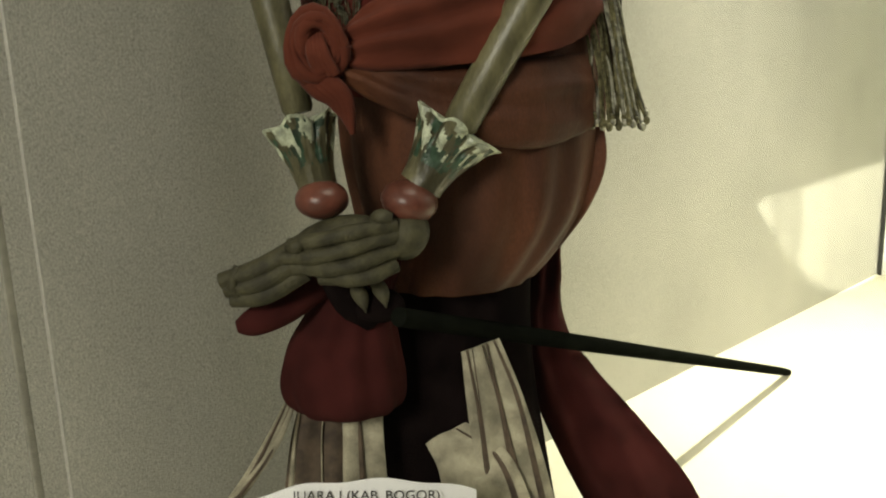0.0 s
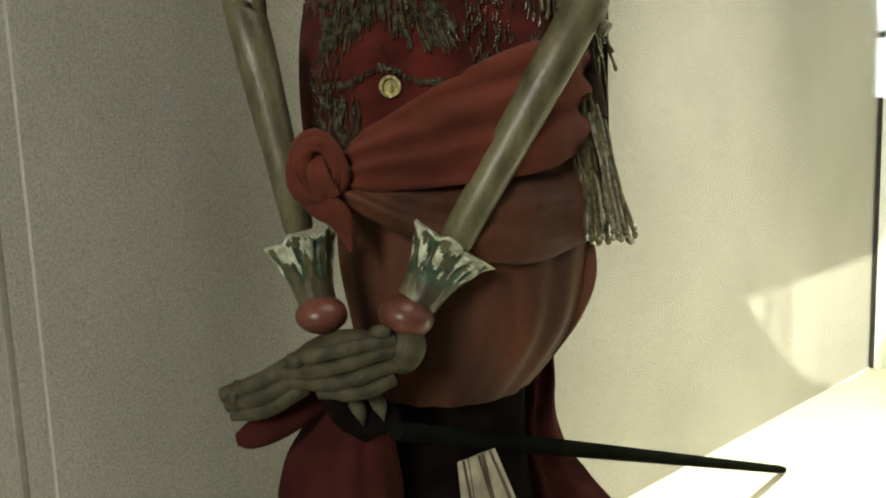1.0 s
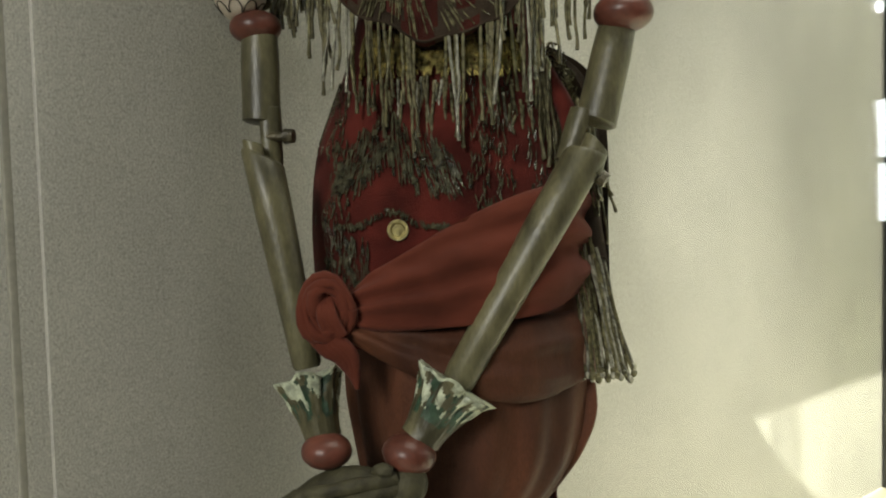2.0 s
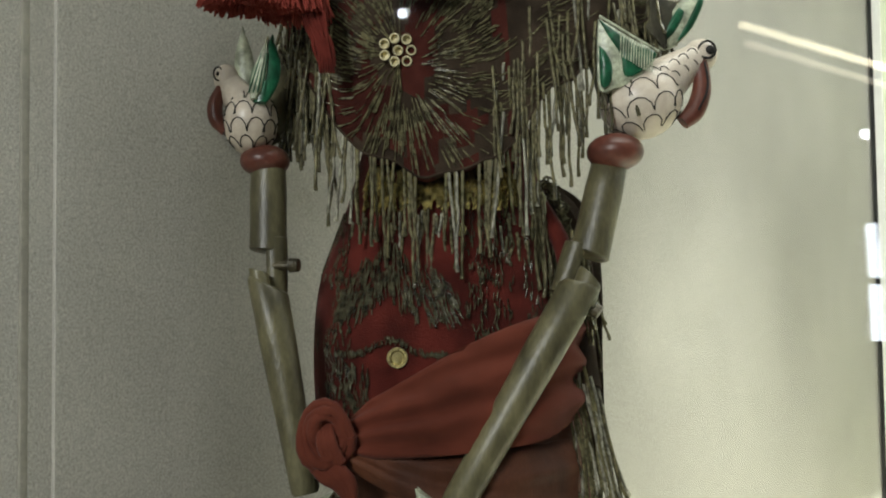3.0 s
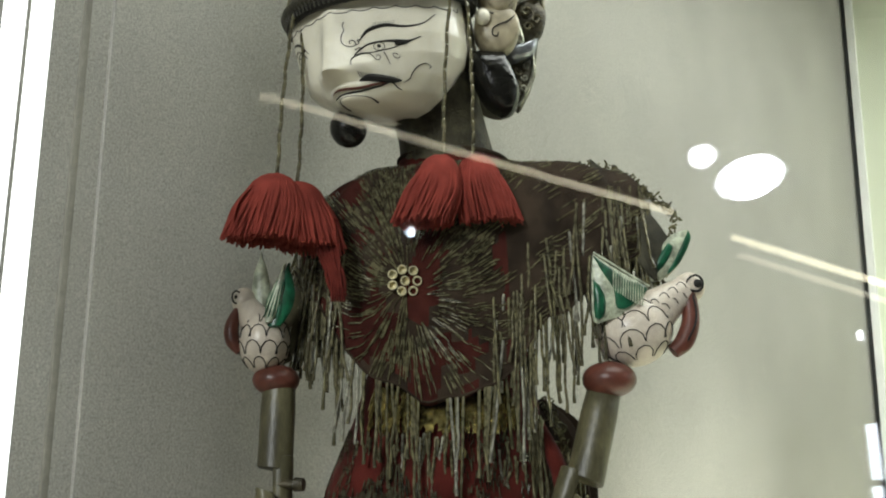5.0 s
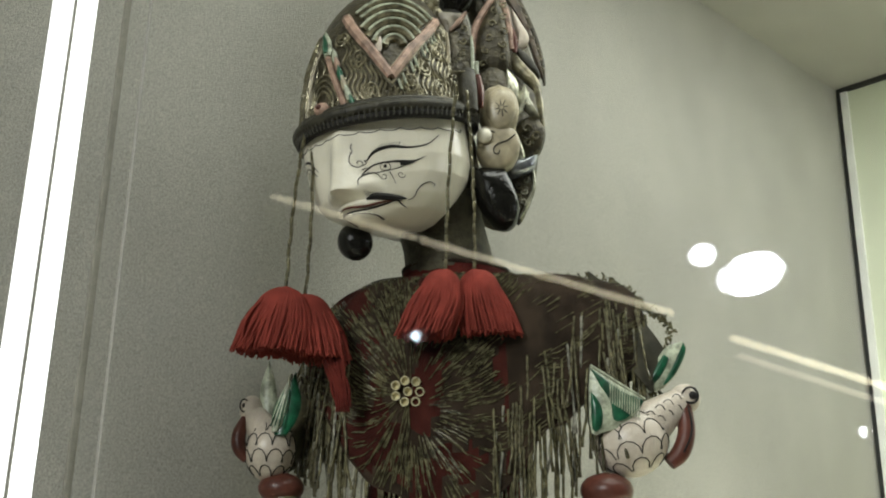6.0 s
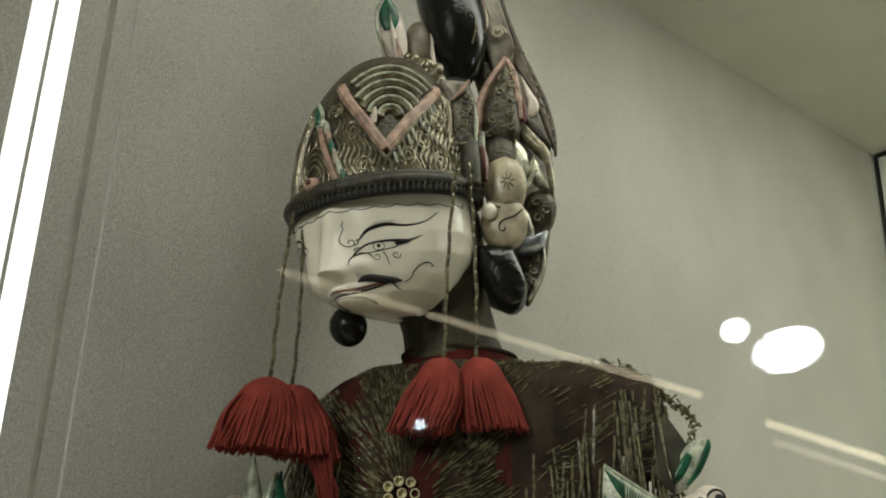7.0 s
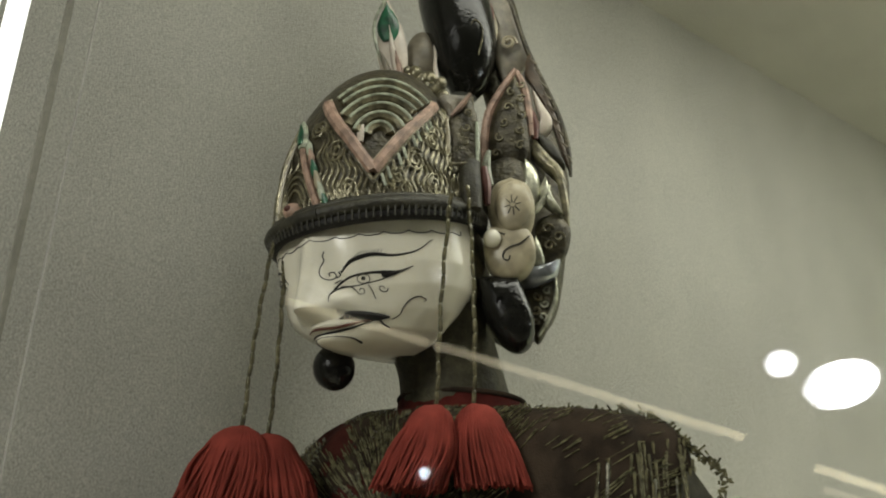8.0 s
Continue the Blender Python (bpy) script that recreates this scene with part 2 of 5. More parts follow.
# ---------- the display case ----------
def wall(name, s0, s1, d0, d1, z0, z1, m):
    bm = bmesh.new()
    slab(bm, s0, s1, d0, d1, z0, z1)
    return tagged(link(name, bm, m, smooth=False), kind="structure")


tagged(wall("wall_back", -0.03, LONG, -0.03, 0.0, FLOOR - 0.03, CEIL + 0.03, FABRIC), "grey-beige woven fabric back wall of the display case", "wall")
tagged(wall("wall_left", LONG, LONG + 0.03, -0.03, GLASS, FLOOR - 0.03, CEIL + 0.03, FABRIC), "grey-beige fabric end wall of the display case", "wall")
tagged(wall("floor", -0.03, LONG + 0.03, -0.03, GLASS + 0.03, FLOOR - 0.06, FLOOR, BOARD), "bright cream board floor of the display case", "floor")
tagged(wall("ceiling", -0.03, LONG + 0.03, -0.03, GLASS + 0.03, CEIL, CEIL + 0.04, FABRIC), "grey-beige ceiling of the display case", "ceiling")
tagged(wall("wall_right", -0.03, -0.003, 0.0, GLASS, FLOOR, CEIL, SIDE), "pale green painted end panel of the display case", "wall")
tagged(wall("trim", -0.003, 0.0025, 0.002, 0.0065, FLOOR, CEIL, DARKMETAL), "dark metal corner strip of the case", "trim")
tagged(wall("trim_edge", -0.003, 0.0015, 0.0065, 0.0155, FLOOR, CEIL - 0.006, WHITEMETAL), "white polished panel edge beside the corner strip", "trim")
tagged(wall("trim_top", -0.003, 0.003, 0.0065, GLASS, CEIL - 0.006, CEIL, DARKMETAL), "dark metal top strip over the end panel", "trim")
tagged(wall("plinth", -0.03, LONG + 0.03, -0.03, GLASS + 0.03, 0.0, FLOOR - 0.06, GALLERY), "dark plinth under the display case", "plinth")
me = bpy.data.meshes.new("window_1")
me.from_pydata([case(*c) for c in ((LONG, GLASS, FLOOR), (-0.03, GLASS, FLOOR), (-0.03, GLASS, CEIL), (LONG, GLASS, CEIL))], [], [(0, 1, 2, 3)])
if me.polygons[0].normal.dot(OFF) < 0:
    me.flip_normals()
me.materials.append(PANE)
glass = tagged(new("window_1", me), "clear glass front of the display case", "glass pane", kind="structure")
glass.visible_shadow = False

def upright(name, s, half, d0, d1, m, label, category, z0=FLOOR, z1=CEIL):
    bm = bmesh.new()
    slab(bm, s - half, s + half, d0, d1, z0, z1)
    bmesh.ops.bevel(bm, geom=list(bm.edges), offset=min(half, d1 - d0) * 0.3, segments=2, affect="EDGES", profile=0.5)
    return tagged(link(name, bm, m), label, category)


# thin uprights that stand before the wall from floor to ceiling, beside the light strips
PROUD = 0.10
upright("trim_seam", 1.0294, 0.0004, PROUD, PROUD + 0.003, SEAM, "thin pale upright strip standing before the back wall", "strip")["kind"] = "structure"
# soft upright shadow line, built as a thin dark strip
upright("trim_shadow_line", 1.0415, 0.0015, PROUD, PROUD + 0.003, SHADOWLINE, "dark upright strip standing in for a soft shadow line on the back wall", "strip")["kind"] = "structure"
for s, half in ((1.0624, 0.0043), (1.0738, 0.0044)):
    strip = empty("light_strip", case(s, PROUD, FLOOR))
    tagged(strip, "white glowing upright light strip before the fabric wall", "light strip", "upright light strips")
    for nm, h, d0, d1, m in (("channel", half * 0.92, PROUD, PROUD + 0.003, SEAM), ("diffuser", half, PROUD + 0.003, PROUD + 0.006, TUBEGLOW)):
        bm = bmesh.new()
        slab(bm, s - h, s + h, d0, d1, FLOOR, CEIL)
        o = part(nm, bm, m, strip)
        o.matrix_parent_inverse = Matrix.Translation(-strip.location)

# ---------- the gallery round the case ----------
def room(name, x0, x1, y0, y1, z0, z1, m, label, category):
    bm = bmesh.new()
    box(bm, [(x, y, z) for z in (z0, z1) for x, y in ((x0, y0), (x1, y0), (x1, y1), (x0, y1))])
    tagged(link(name, bm, m, smooth=False), label, category, kind="structure")


room("gallery_floor", -3, 3.2, -3, 3, -0.1, 0.0, GALLERYFLOOR, "dark carpeted gallery floor", "floor")
room("gallery_ceiling", -3, 3.2, -3, 3, 2.8, 2.9, GALLERY, "dark gallery ceiling", "ceiling")
room("gallery_wall_east", 3.1, 3.2, -3, 3, 0, 2.8, GALLERY, "dark painted gallery wall", "wall")
room("gallery_wall_west", -3.1, -3.0, -3, 3, 0, 2.8, GALLERY, "dark painted gallery wall", "wall")
room("gallery_wall_south", -3, 3.1, -3.1, -3, 0, 2.8, GALLERY, "dark painted gallery wall", "wall")
room("gallery_wall_north", -3, 3.1, 3, 3.1, 0, 2.8, GALLERY, "dark painted gallery wall", "wall")


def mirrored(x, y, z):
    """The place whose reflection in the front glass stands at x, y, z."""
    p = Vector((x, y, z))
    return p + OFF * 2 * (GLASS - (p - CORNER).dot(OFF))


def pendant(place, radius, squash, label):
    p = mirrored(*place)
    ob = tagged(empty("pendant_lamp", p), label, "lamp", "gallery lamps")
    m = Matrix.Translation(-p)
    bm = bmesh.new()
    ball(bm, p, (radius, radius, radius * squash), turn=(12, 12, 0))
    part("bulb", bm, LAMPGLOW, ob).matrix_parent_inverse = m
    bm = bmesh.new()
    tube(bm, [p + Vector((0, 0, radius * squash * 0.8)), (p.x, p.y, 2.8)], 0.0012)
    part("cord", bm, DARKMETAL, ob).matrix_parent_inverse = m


# lamps out of view, placed for their reflections in the front glass
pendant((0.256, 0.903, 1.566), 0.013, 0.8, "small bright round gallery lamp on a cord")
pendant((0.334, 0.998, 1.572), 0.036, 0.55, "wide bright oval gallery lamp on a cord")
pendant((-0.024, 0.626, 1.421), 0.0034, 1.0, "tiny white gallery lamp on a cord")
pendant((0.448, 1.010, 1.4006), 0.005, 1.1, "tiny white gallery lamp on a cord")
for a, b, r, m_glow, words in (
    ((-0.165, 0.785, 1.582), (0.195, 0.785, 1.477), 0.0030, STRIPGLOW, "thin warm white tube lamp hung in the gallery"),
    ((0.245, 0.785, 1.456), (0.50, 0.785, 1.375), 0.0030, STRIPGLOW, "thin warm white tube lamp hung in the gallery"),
    # no lamp of its own: added as the pane's faint second reflection
    ((0.250, 0.787, 1.441), (0.50, 0.787, 1.361), 0.0026, GHOSTGLOW, "dim warm tube added as the ghost reflection of the brighter tube"),
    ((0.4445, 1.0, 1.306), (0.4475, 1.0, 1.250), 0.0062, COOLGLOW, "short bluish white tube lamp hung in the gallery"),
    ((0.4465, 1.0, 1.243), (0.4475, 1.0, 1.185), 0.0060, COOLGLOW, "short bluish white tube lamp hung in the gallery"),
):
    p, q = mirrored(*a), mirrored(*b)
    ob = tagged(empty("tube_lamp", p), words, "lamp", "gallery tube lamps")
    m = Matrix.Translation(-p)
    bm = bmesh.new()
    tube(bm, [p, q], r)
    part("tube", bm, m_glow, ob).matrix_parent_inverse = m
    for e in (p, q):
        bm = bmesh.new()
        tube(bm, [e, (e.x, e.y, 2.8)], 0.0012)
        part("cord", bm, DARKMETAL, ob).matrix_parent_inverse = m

# ---------- the rod puppet: one mesh ----------
P_MATS = [OLIVE, CREAM, LACQUER, SCALES, INK, GREEN, MINT, GILT, PINK, GLOSSBLACK, DEEP, IVORY, HANDWOOD, TAUPE, SILVERLEAF, BLUEGLINT, DARKBAND, FEATHERBROWN, DEEPGREEN]
I_OLIVE, I_CREAM, I_RED, I_SCALE, I_INK, I_GREEN, I_MINT, I_GILT, I_PINK, I_BLACK, I_DEEP, I_IVORY, I_HAND, I_TAUPE, I_SILVER, I_BLUEGLINT, I_DARKBAND, I_BROWN, I_DEEPGREEN = range(19)
rng = random.Random(7)


def leaf(bm, base, tip, side, width, thick=0.002, mi=0, n=10, point=0.5, bend=0.0):
    """A carved leaf with a swelling outline, from base to tip."""
    base, tip, side = Vector(base), Vector(tip), Vector(side).normalized()
    d = tip - base
    nrm = d.cross(side).normalized()
    rings = []
    for k in range(n + 1):
        t = k / n
        w = max(width * (math.sin(math.pi * min(1, t * 0.92 + 0.12)) ** point) * (1 - 0.25 * t), 0.0004)
        c = base + d * t + nrm * bend * math.sin(math.pi * t)
        rings.append([bm.verts.new(c + side * w * math.cos(a) + nrm * thick * math.sin(a)) for a in (2 * math.pi * i / 12 for i in range(12))])
    rings_to(bm, rings, mi)


def cuff(bm, a, b, r0, r1, seed):
    """A flared wooden cuff of crumpled leaves with a pale flat top."""
    a, b = Vector(a), Vector(b)
    d = (b - a).normalized()
    side = d.orthogonal().normalized()
    other = d.cross(side)
    n, rings = 120, []
    for j in range(26):
        t = min(1.0, j / 22)
        r = r0 + (r1 - r0) * t ** 2.0 if j <= 22 else r1 * (0.92, 0.72, 0.35)[j - 23]
        ring = []
        for k in range(n):
            w = 2 * math.pi * k / n
            v = noise.noise(Vector((math.cos(w) * 2.2, math.sin(w) * 2.2, seed + t * 0.8)))
            petal = abs(math.sin(w * 2.5 + seed)) ** 0.6
            v2 = noise.noise(Vector((math.cos(w) * 5, math.sin(w) * 5, seed * 2 + j * 0.16)))
            rr = r * (1 + (0.10 * petal - 0.06 + 0.26 * v + 0.22 * v2) * t)
            lift = d * (0.0010 * petal + 0.003 * v - 0.001) * t * (1 if j <= 23 else 0.4)
            ring.append(bm.verts.new(a.lerp(b, t) + lift + rr * (math.cos(w) * side + math.sin(w) * other)))
        rings.append(ring)
    for j, (p, q) in enumerate(zip(rings, rings[1:])):
        for i in range(n):
            f = bm.faces.new((p[i], p[(i + 1) % n], q[(i + 1) % n], q[i]))
            w = 2 * math.pi * (i + 0.5) / n
            v = noise.noise(Vector((math.cos(w) * 3.2, math.sin(w) * 3.2, seed * 3 + j * 0.11))) + 0.4 * noise.noise(Vector((math.cos(w) * 9, math.sin(w) * 9, seed + j * 0.3)))
            if j >= 21:
                f.material_index = I_MINT
            elif j < 5:
                f.material_index = I_OLIVE
            else:
                ridge = noise.noise(Vector((math.cos(w) * 5, math.sin(w) * 5, seed * 2 + j * 0.16)))
                f.material_index = I_MINT if ridge > 0.34 - 0.012 * j and j > 9 else (I_DEEPGREEN if v > 0.0 and j > 6 else I_OLIVE)
    bm.faces.new(rings[0]).material_index = I_OLIVE
    bm.faces.new(rings[-1]).material_index = I_MINT


pb = bmesh.new()
# arms: upper rods, forearms with their notched ends, pegs, balls
def rod_(a, b, ra, rb, side, skew_a=0.0, skew_b=0.0, half=0.0, n=20):
    """A wooden limb from a to b; its ends are cut askew along side; half > 0 shaves one face flat for the lap."""
    a, b = Vector(a), Vector(b)
    d = (b - a).normalized()
    e = (Vector(side) - d * Vector(side).dot(d)).normalized()
    g = d.cross(e)
    rings = []
    for t, k in ((0, 0.86), (0.02, 1), (0.3, 1.04), (0.7, 1.0), (0.98, 1), (1, 0.86)):
        r = (ra + (rb - ra) * t) * k
        sk = skew_a if t < 0.1 else (skew_b if t > 0.9 else 0.0)
        ring = []
        for i in range(n):
            w = 2 * math.pi * i / n
            x = max(math.cos(w), -1 + half)
            ring.append(pb.verts.new(a.lerp(b, t) + r * (x * e + math.sin(w) * g) + d * sk * x))
        rings.append(ring)
    rings_to(pb, rings, I_OLIVE)


rod_((-0.0905, 0.512, 1.306), (-0.0900, 0.507, 1.2625), 0.0090, 0.0096, (1, 0, 0), 0, 0.0012)
rod_((-0.0868, 0.506, 1.270), (-0.0858, 0.503, 1.2425), 0.0066, 0.0064, (1, 0, 0), 0, 0.0010, 0.5)
rod_((-0.0872, 0.488, 1.2462), (-0.067, 0.475, 1.146), 0.0094, 0.0068, (1, 0, 0), 0.0058, 0)
rod_((-0.0925, 0.492, 1.2530), (-0.0895, 0.490, 1.2380), 0.0044, 0.0050, (1, 0, 0), 0.002, 0)
rod_((0.0860, 0.505, 1.306), (0.0735, 0.499, 1.2580), 0.0092, 0.0102, (1, 0, 0), 0, 0.0008)
rod_((0.0680, 0.498, 1.2640), (0.0585, 0.494, 1.2395), 0.0070, 0.0060, (-1, 0, 0), 0, 0.0006, 0.5)
rod_((0.0660, 0.4775, 1.2440), (0.002, 0.467, 1.138), 0.0098, 0.0078, (1, 0, 0), -0.0020, 0)
rod_((0.0705, 0.4790, 1.2480), (0.0655, 0.477, 1.2340), 0.0062, 0.0070, (1, 0, 0), 0.0030, 0)
for a, b in (((-0.086, 0.5, 1.2555), (-0.0730, 0.497, 1.2555)), ((0.066, 0.48, 1.236), (0.0745, 0.477, 1.2300))):
    turned(pb, a, b, [(0, 0.0024), (0.6, 0.0024), (0.65, 0.0038), (1, 0.0034)], n=10, mi=I_DEEP)
for c, r in (((-0.0925, 0.513, 1.3105), 0.0130), ((0.0885, 0.503, 1.3115), 0.0148)):
    ball(pb, c, (r, r, r * 0.66), I_RED)
# cuffs, wrist balls, folded carved palms and long fingers
cuff(pb, (-0.060, 0.470, 1.114), (-0.067, 0.476, 1.142), 0.0086, 0.0158, 1.3)
cuff(pb, (-0.015, 0.464, 1.114), (0.002, 0.467, 1.139), 0.0098, 0.0188, 4.1)
ball(pb, (-0.058, 0.464, 1.1095), (0.0118, 0.0118, 0.0085), I_RED)
ball(pb, (-0.020, 0.459, 1.1085), (0.0125, 0.0125, 0.0092), I_RED, turn=(0, 15, 0))
ball(pb, (-0.0215, 0.456, 1.0945), (0.0095, 0.010, 0.0115), I_HAND, turn=(0, 25, 0))
ball(pb, (-0.052, 0.460, 1.0900), (0.023, 0.011, 0.0125), I_HAND, turn=(0, -14, 0))
for k, (x0, z0, x1, z1, r) in enumerate(((-0.026, 1.1000, -0.072, 1.0945, 0.0034), (-0.0255, 1.0945, -0.0755, 1.0880, 0.0037), (-0.0255, 1.0885, -0.0710, 1.0820, 0.0037), (-0.0270, 1.0825, -0.0600, 1.0765, 0.0036))):
    pts, rad = [], []
    for q in range(9):
        t = q / 8
        pts.append((x0 + (x1 - x0) * t, 0.4500 - 0.006 * math.sin(math.pi * min(1, t * 1.1)) + 0.0004 * k, z0 + (z1 - z0) * t + 0.0012 * math.sin(t * 5 + k)))
        rad.append(r * (1 + 0.08 * math.sin(q * 2.3 + k)) * (0.8 if q == 8 else 1))
    tube(pb, pts, rad, 10, I_HAND, 3)
# thumb knob, the lower hand's long fingers and their squared end
tube(pb, [(-0.034, 0.450, 1.1025), (-0.0315, 0.4475, 1.1045), (-0.0275, 0.4475, 1.1035)], [0.0035, 0.0036, 0.0026], 9, I_HAND, 3)
for k in range(3):
    z = 1.0925 - 0.0062 * k
    tube(pb, [(-0.066, 0.455, z), (-0.084, 0.4535 - 0.001 * (k == 1), z - 0.0095), (-0.1030 + 0.002 * k, 0.455, z - 0.0155 + 0.002 * k)], [0.0046, 0.0046, 0.0036], 9, I_HAND, 3)
tube(pb, [(-0.0945, 0.4535, 1.0835), (-0.0975, 0.4525, 1.0755), (-0.0950, 0.4535, 1.0690)], [0.0022, 0.0030, 0.0022], 8, I_HAND, 3)
tube(pb, [(-0.064, 0.450, 1.0945), (-0.0680, 0.4470, 1.0930), (-0.0720, 0.4500, 1.0925)], [0.002, 0.0032, 0.0022], 8, I_HAND, 3)
for x, z in ((-0.045, 1.073), (-0.036, 1.075)):
    leaf(pb, (x, 0.458, z), (x + 0.004, 0.456, z - 0.013), (1, 0, 0), 0.0042, 0.002, I_HAND, point=0.8)

# carved bird heads at both shoulders
ball(pb, (0.1035, 0.510, 1.3385), (0.0215, 0.019, 0.0195), I_SCALE, turn=(0, -14, 0), nu=28, nv=18)
tube(pb, [(0.110, 0.511, 1.345), (0.126, 0.514, 1.357), (0.1345, 0.517, 1.3625)], [0.0150, 0.0100, 0.0082], 16, I_SCALE, 4)
ball(pb, (0.1372, 0.517, 1.3645), (0.0090, 0.0085, 0.0086), I_SCALE)
tube(pb, [(0.1340, 0.513, 1.3620), (0.1358, 0.511, 1.3540), (0.1352, 0.509, 1.3430), (0.1310, 0.508, 1.3330), (0.1245, 0.507, 1.3270)], [0.0052, 0.0046, 0.0050, 0.0052, 0.0040], 12, I_RED, 4, 0.8)
tube(pb, [(0.1370, 0.5088, 1.3590), (0.1378, 0.5062, 1.3500), (0.1365, 0.5045, 1.3420), (0.1320, 0.5035, 1.3330)], 0.0006, 6, I_INK, 4)
tube(pb, [Vector((0.1388, 0.5082, 1.3655)) + Vector((0.0046 * math.cos(k * 0.524), 0.0016 * abs(math.cos(k * 0.524)), 0.0046 * math.sin(k * 0.524))) for k in range(13)], 0.0007, 6, I_INK)
ball(pb, (0.1402, 0.5088, 1.3655), (0.0024, 0.0014, 0.0024), I_INK)
def plate_(points, y, thick, mi, lean=0.0):
    """A thin carved feather: outline in x and z, swelling to the front."""
    out = smooth_path(list(points) + [points[0]], 3)[:-1]
    cx, cz = sum(p[0] for p in out) / len(out), sum(p[1] for p in out) / len(out)
    rings_to(pb, [[pb.verts.new((cx + (x - cx) * k, y + lean * (z - cz) - lift, cz + (z - cz) * k)) for x, z in out] for k, lift in ((1.0, -0.003), (1.0, 0.0), (0.8, thick * 0.7), (0.3, thick))], mi)


plate_([(0.0800, 1.3785), (0.0901, 1.3720), (0.0988, 1.3665), (0.1095, 1.3600), (0.0980, 1.3470), (0.0870, 1.3425), (0.0800, 1.3420), (0.0790, 1.3611)], 0.4945, 0.002, I_MINT)
plate_([(0.0800, 1.3775), (0.0900, 1.3700), (0.0985, 1.3640), (0.1085, 1.3596), (0.0990, 1.3500), (0.0920, 1.3490), (0.0905, 1.3590), (0.0850, 1.3680)], 0.4925, 0.0015, I_GREEN)
plate_([(0.0798, 1.3640), (0.0835, 1.3600), (0.0860, 1.3530), (0.0850, 1.3450), (0.0803, 1.3440)], 0.4925, 0.0015, I_GREEN)
rim_pts = [(0.0798, 1.3790), (0.0901, 1.3726), (0.0988, 1.3671), (0.1095, 1.3606)]
tube(pb, [(x, 0.4915, z) for x, z in rim_pts], 0.0007, 5, I_MINT, 3)
plate_([(0.1378, 1.3985), (0.1395, 1.3916), (0.1325, 1.3780), (0.1222, 1.3690), (0.1125, 1.3700), (0.1194, 1.3821), (0.1276, 1.3942)], 0.518, 0.002, I_MINT)
plate_([(0.1382, 1.3975), (0.1392, 1.3916), (0.1325, 1.3785), (0.1250, 1.3720), (0.1300, 1.3810), (0.1345, 1.3900)], 0.5160, 0.0012, I_GREEN)
plate_([(0.1260, 1.3900), (0.1290, 1.3870), (0.1230, 1.3760), (0.1150, 1.3705), (0.1200, 1.3810)], 0.5160, 0.0012, I_GREEN)
for k in range(5):
    f = k / 4
    for t0, sx in ((0.0, 1), (0.35, 1)):
        q = Vector((0.130 - 0.022 * f, 0.5055 - 0.010 * (1 - abs(2 * f - 1)) * 0.3 - 0.006 * f, 1.360 - 0.014 * f + 0.006 * (t0 > 0) - 0.004))
        tube(pb, [q + Vector((0.0030 * math.cos(w), 0.0004, 0.0036 * math.sin(w))) for w in (0.2, 1.0, 1.8, 2.6)], 0.0003, 4, I_INK, 2)
for k in range(13):
    x = 0.0905 + 0.0013 * k
    top = 1.3712 - (x - 0.0901) * 0.62
    tube(pb, [(x, 0.4908, top - 0.0010), (x - 0.0006, 0.4908, max(1.3500, top - 0.0125))], 0.00035, 4, I_MINT)
ball(pb, (-0.1000, 0.514, 1.3310), (0.0140, 0.017, 0.0175), I_SCALE, nu=24, nv=16)
tube(pb, [(-0.1030, 0.513, 1.3400), (-0.1090, 0.515, 1.3480), (-0.1125, 0.517, 1.3530)], [0.0105, 0.0080, 0.0070], 14, I_SCALE, 4)
ball(pb, (-0.1130, 0.516, 1.3545), (0.0068, 0.0075, 0.0080), I_SCALE)
tube(pb, [(-0.1150, 0.513, 1.3490), (-0.1180, 0.511, 1.3400), (-0.1170, 0.510, 1.3320), (-0.1120, 0.510, 1.3260)], [0.0030, 0.0040, 0.0040, 0.0030], 12, I_RED, 4)
tube(pb, [(-0.1160 + 0.0022 * math.cos(k * 0.524), 0.5095 + 0.0008 * math.cos(k * 0.524), 1.3560 + 0.0036 * math.sin(k * 0.524)) for k in range(13)], 0.0005, 6, I_INK)
ball(pb, (-0.1163, 0.5098, 1.3560), (0.0009, 0.0008, 0.0013), I_INK)
leaf(pb, (-0.0925, 0.500, 1.3385), (-0.0865, 0.504, 1.3740), (1, 0, 0.05), 0.0085, 0.0025, I_GREEN, point=0.9)
leaf(pb, (-0.0955, 0.498, 1.3400), (-0.0885, 0.502, 1.3730), (1, 0, 0.05), 0.0042, 0.0025, I_MINT, point=0.9)
for k in range(4):
    tube(pb, [(-0.0975 + 0.0022 * k, 0.4955, 1.3430), (-0.0915 + 0.0010 * k, 0.4990, 1.3640)], 0.0004, 4, I_GREEN)
leaf(pb, (-0.1030, 0.515, 1.3480), (-0.1050, 0.519, 1.3830), (1, 0, -0.2), 0.0060, 0.0022, I_MINT, point=0.8)
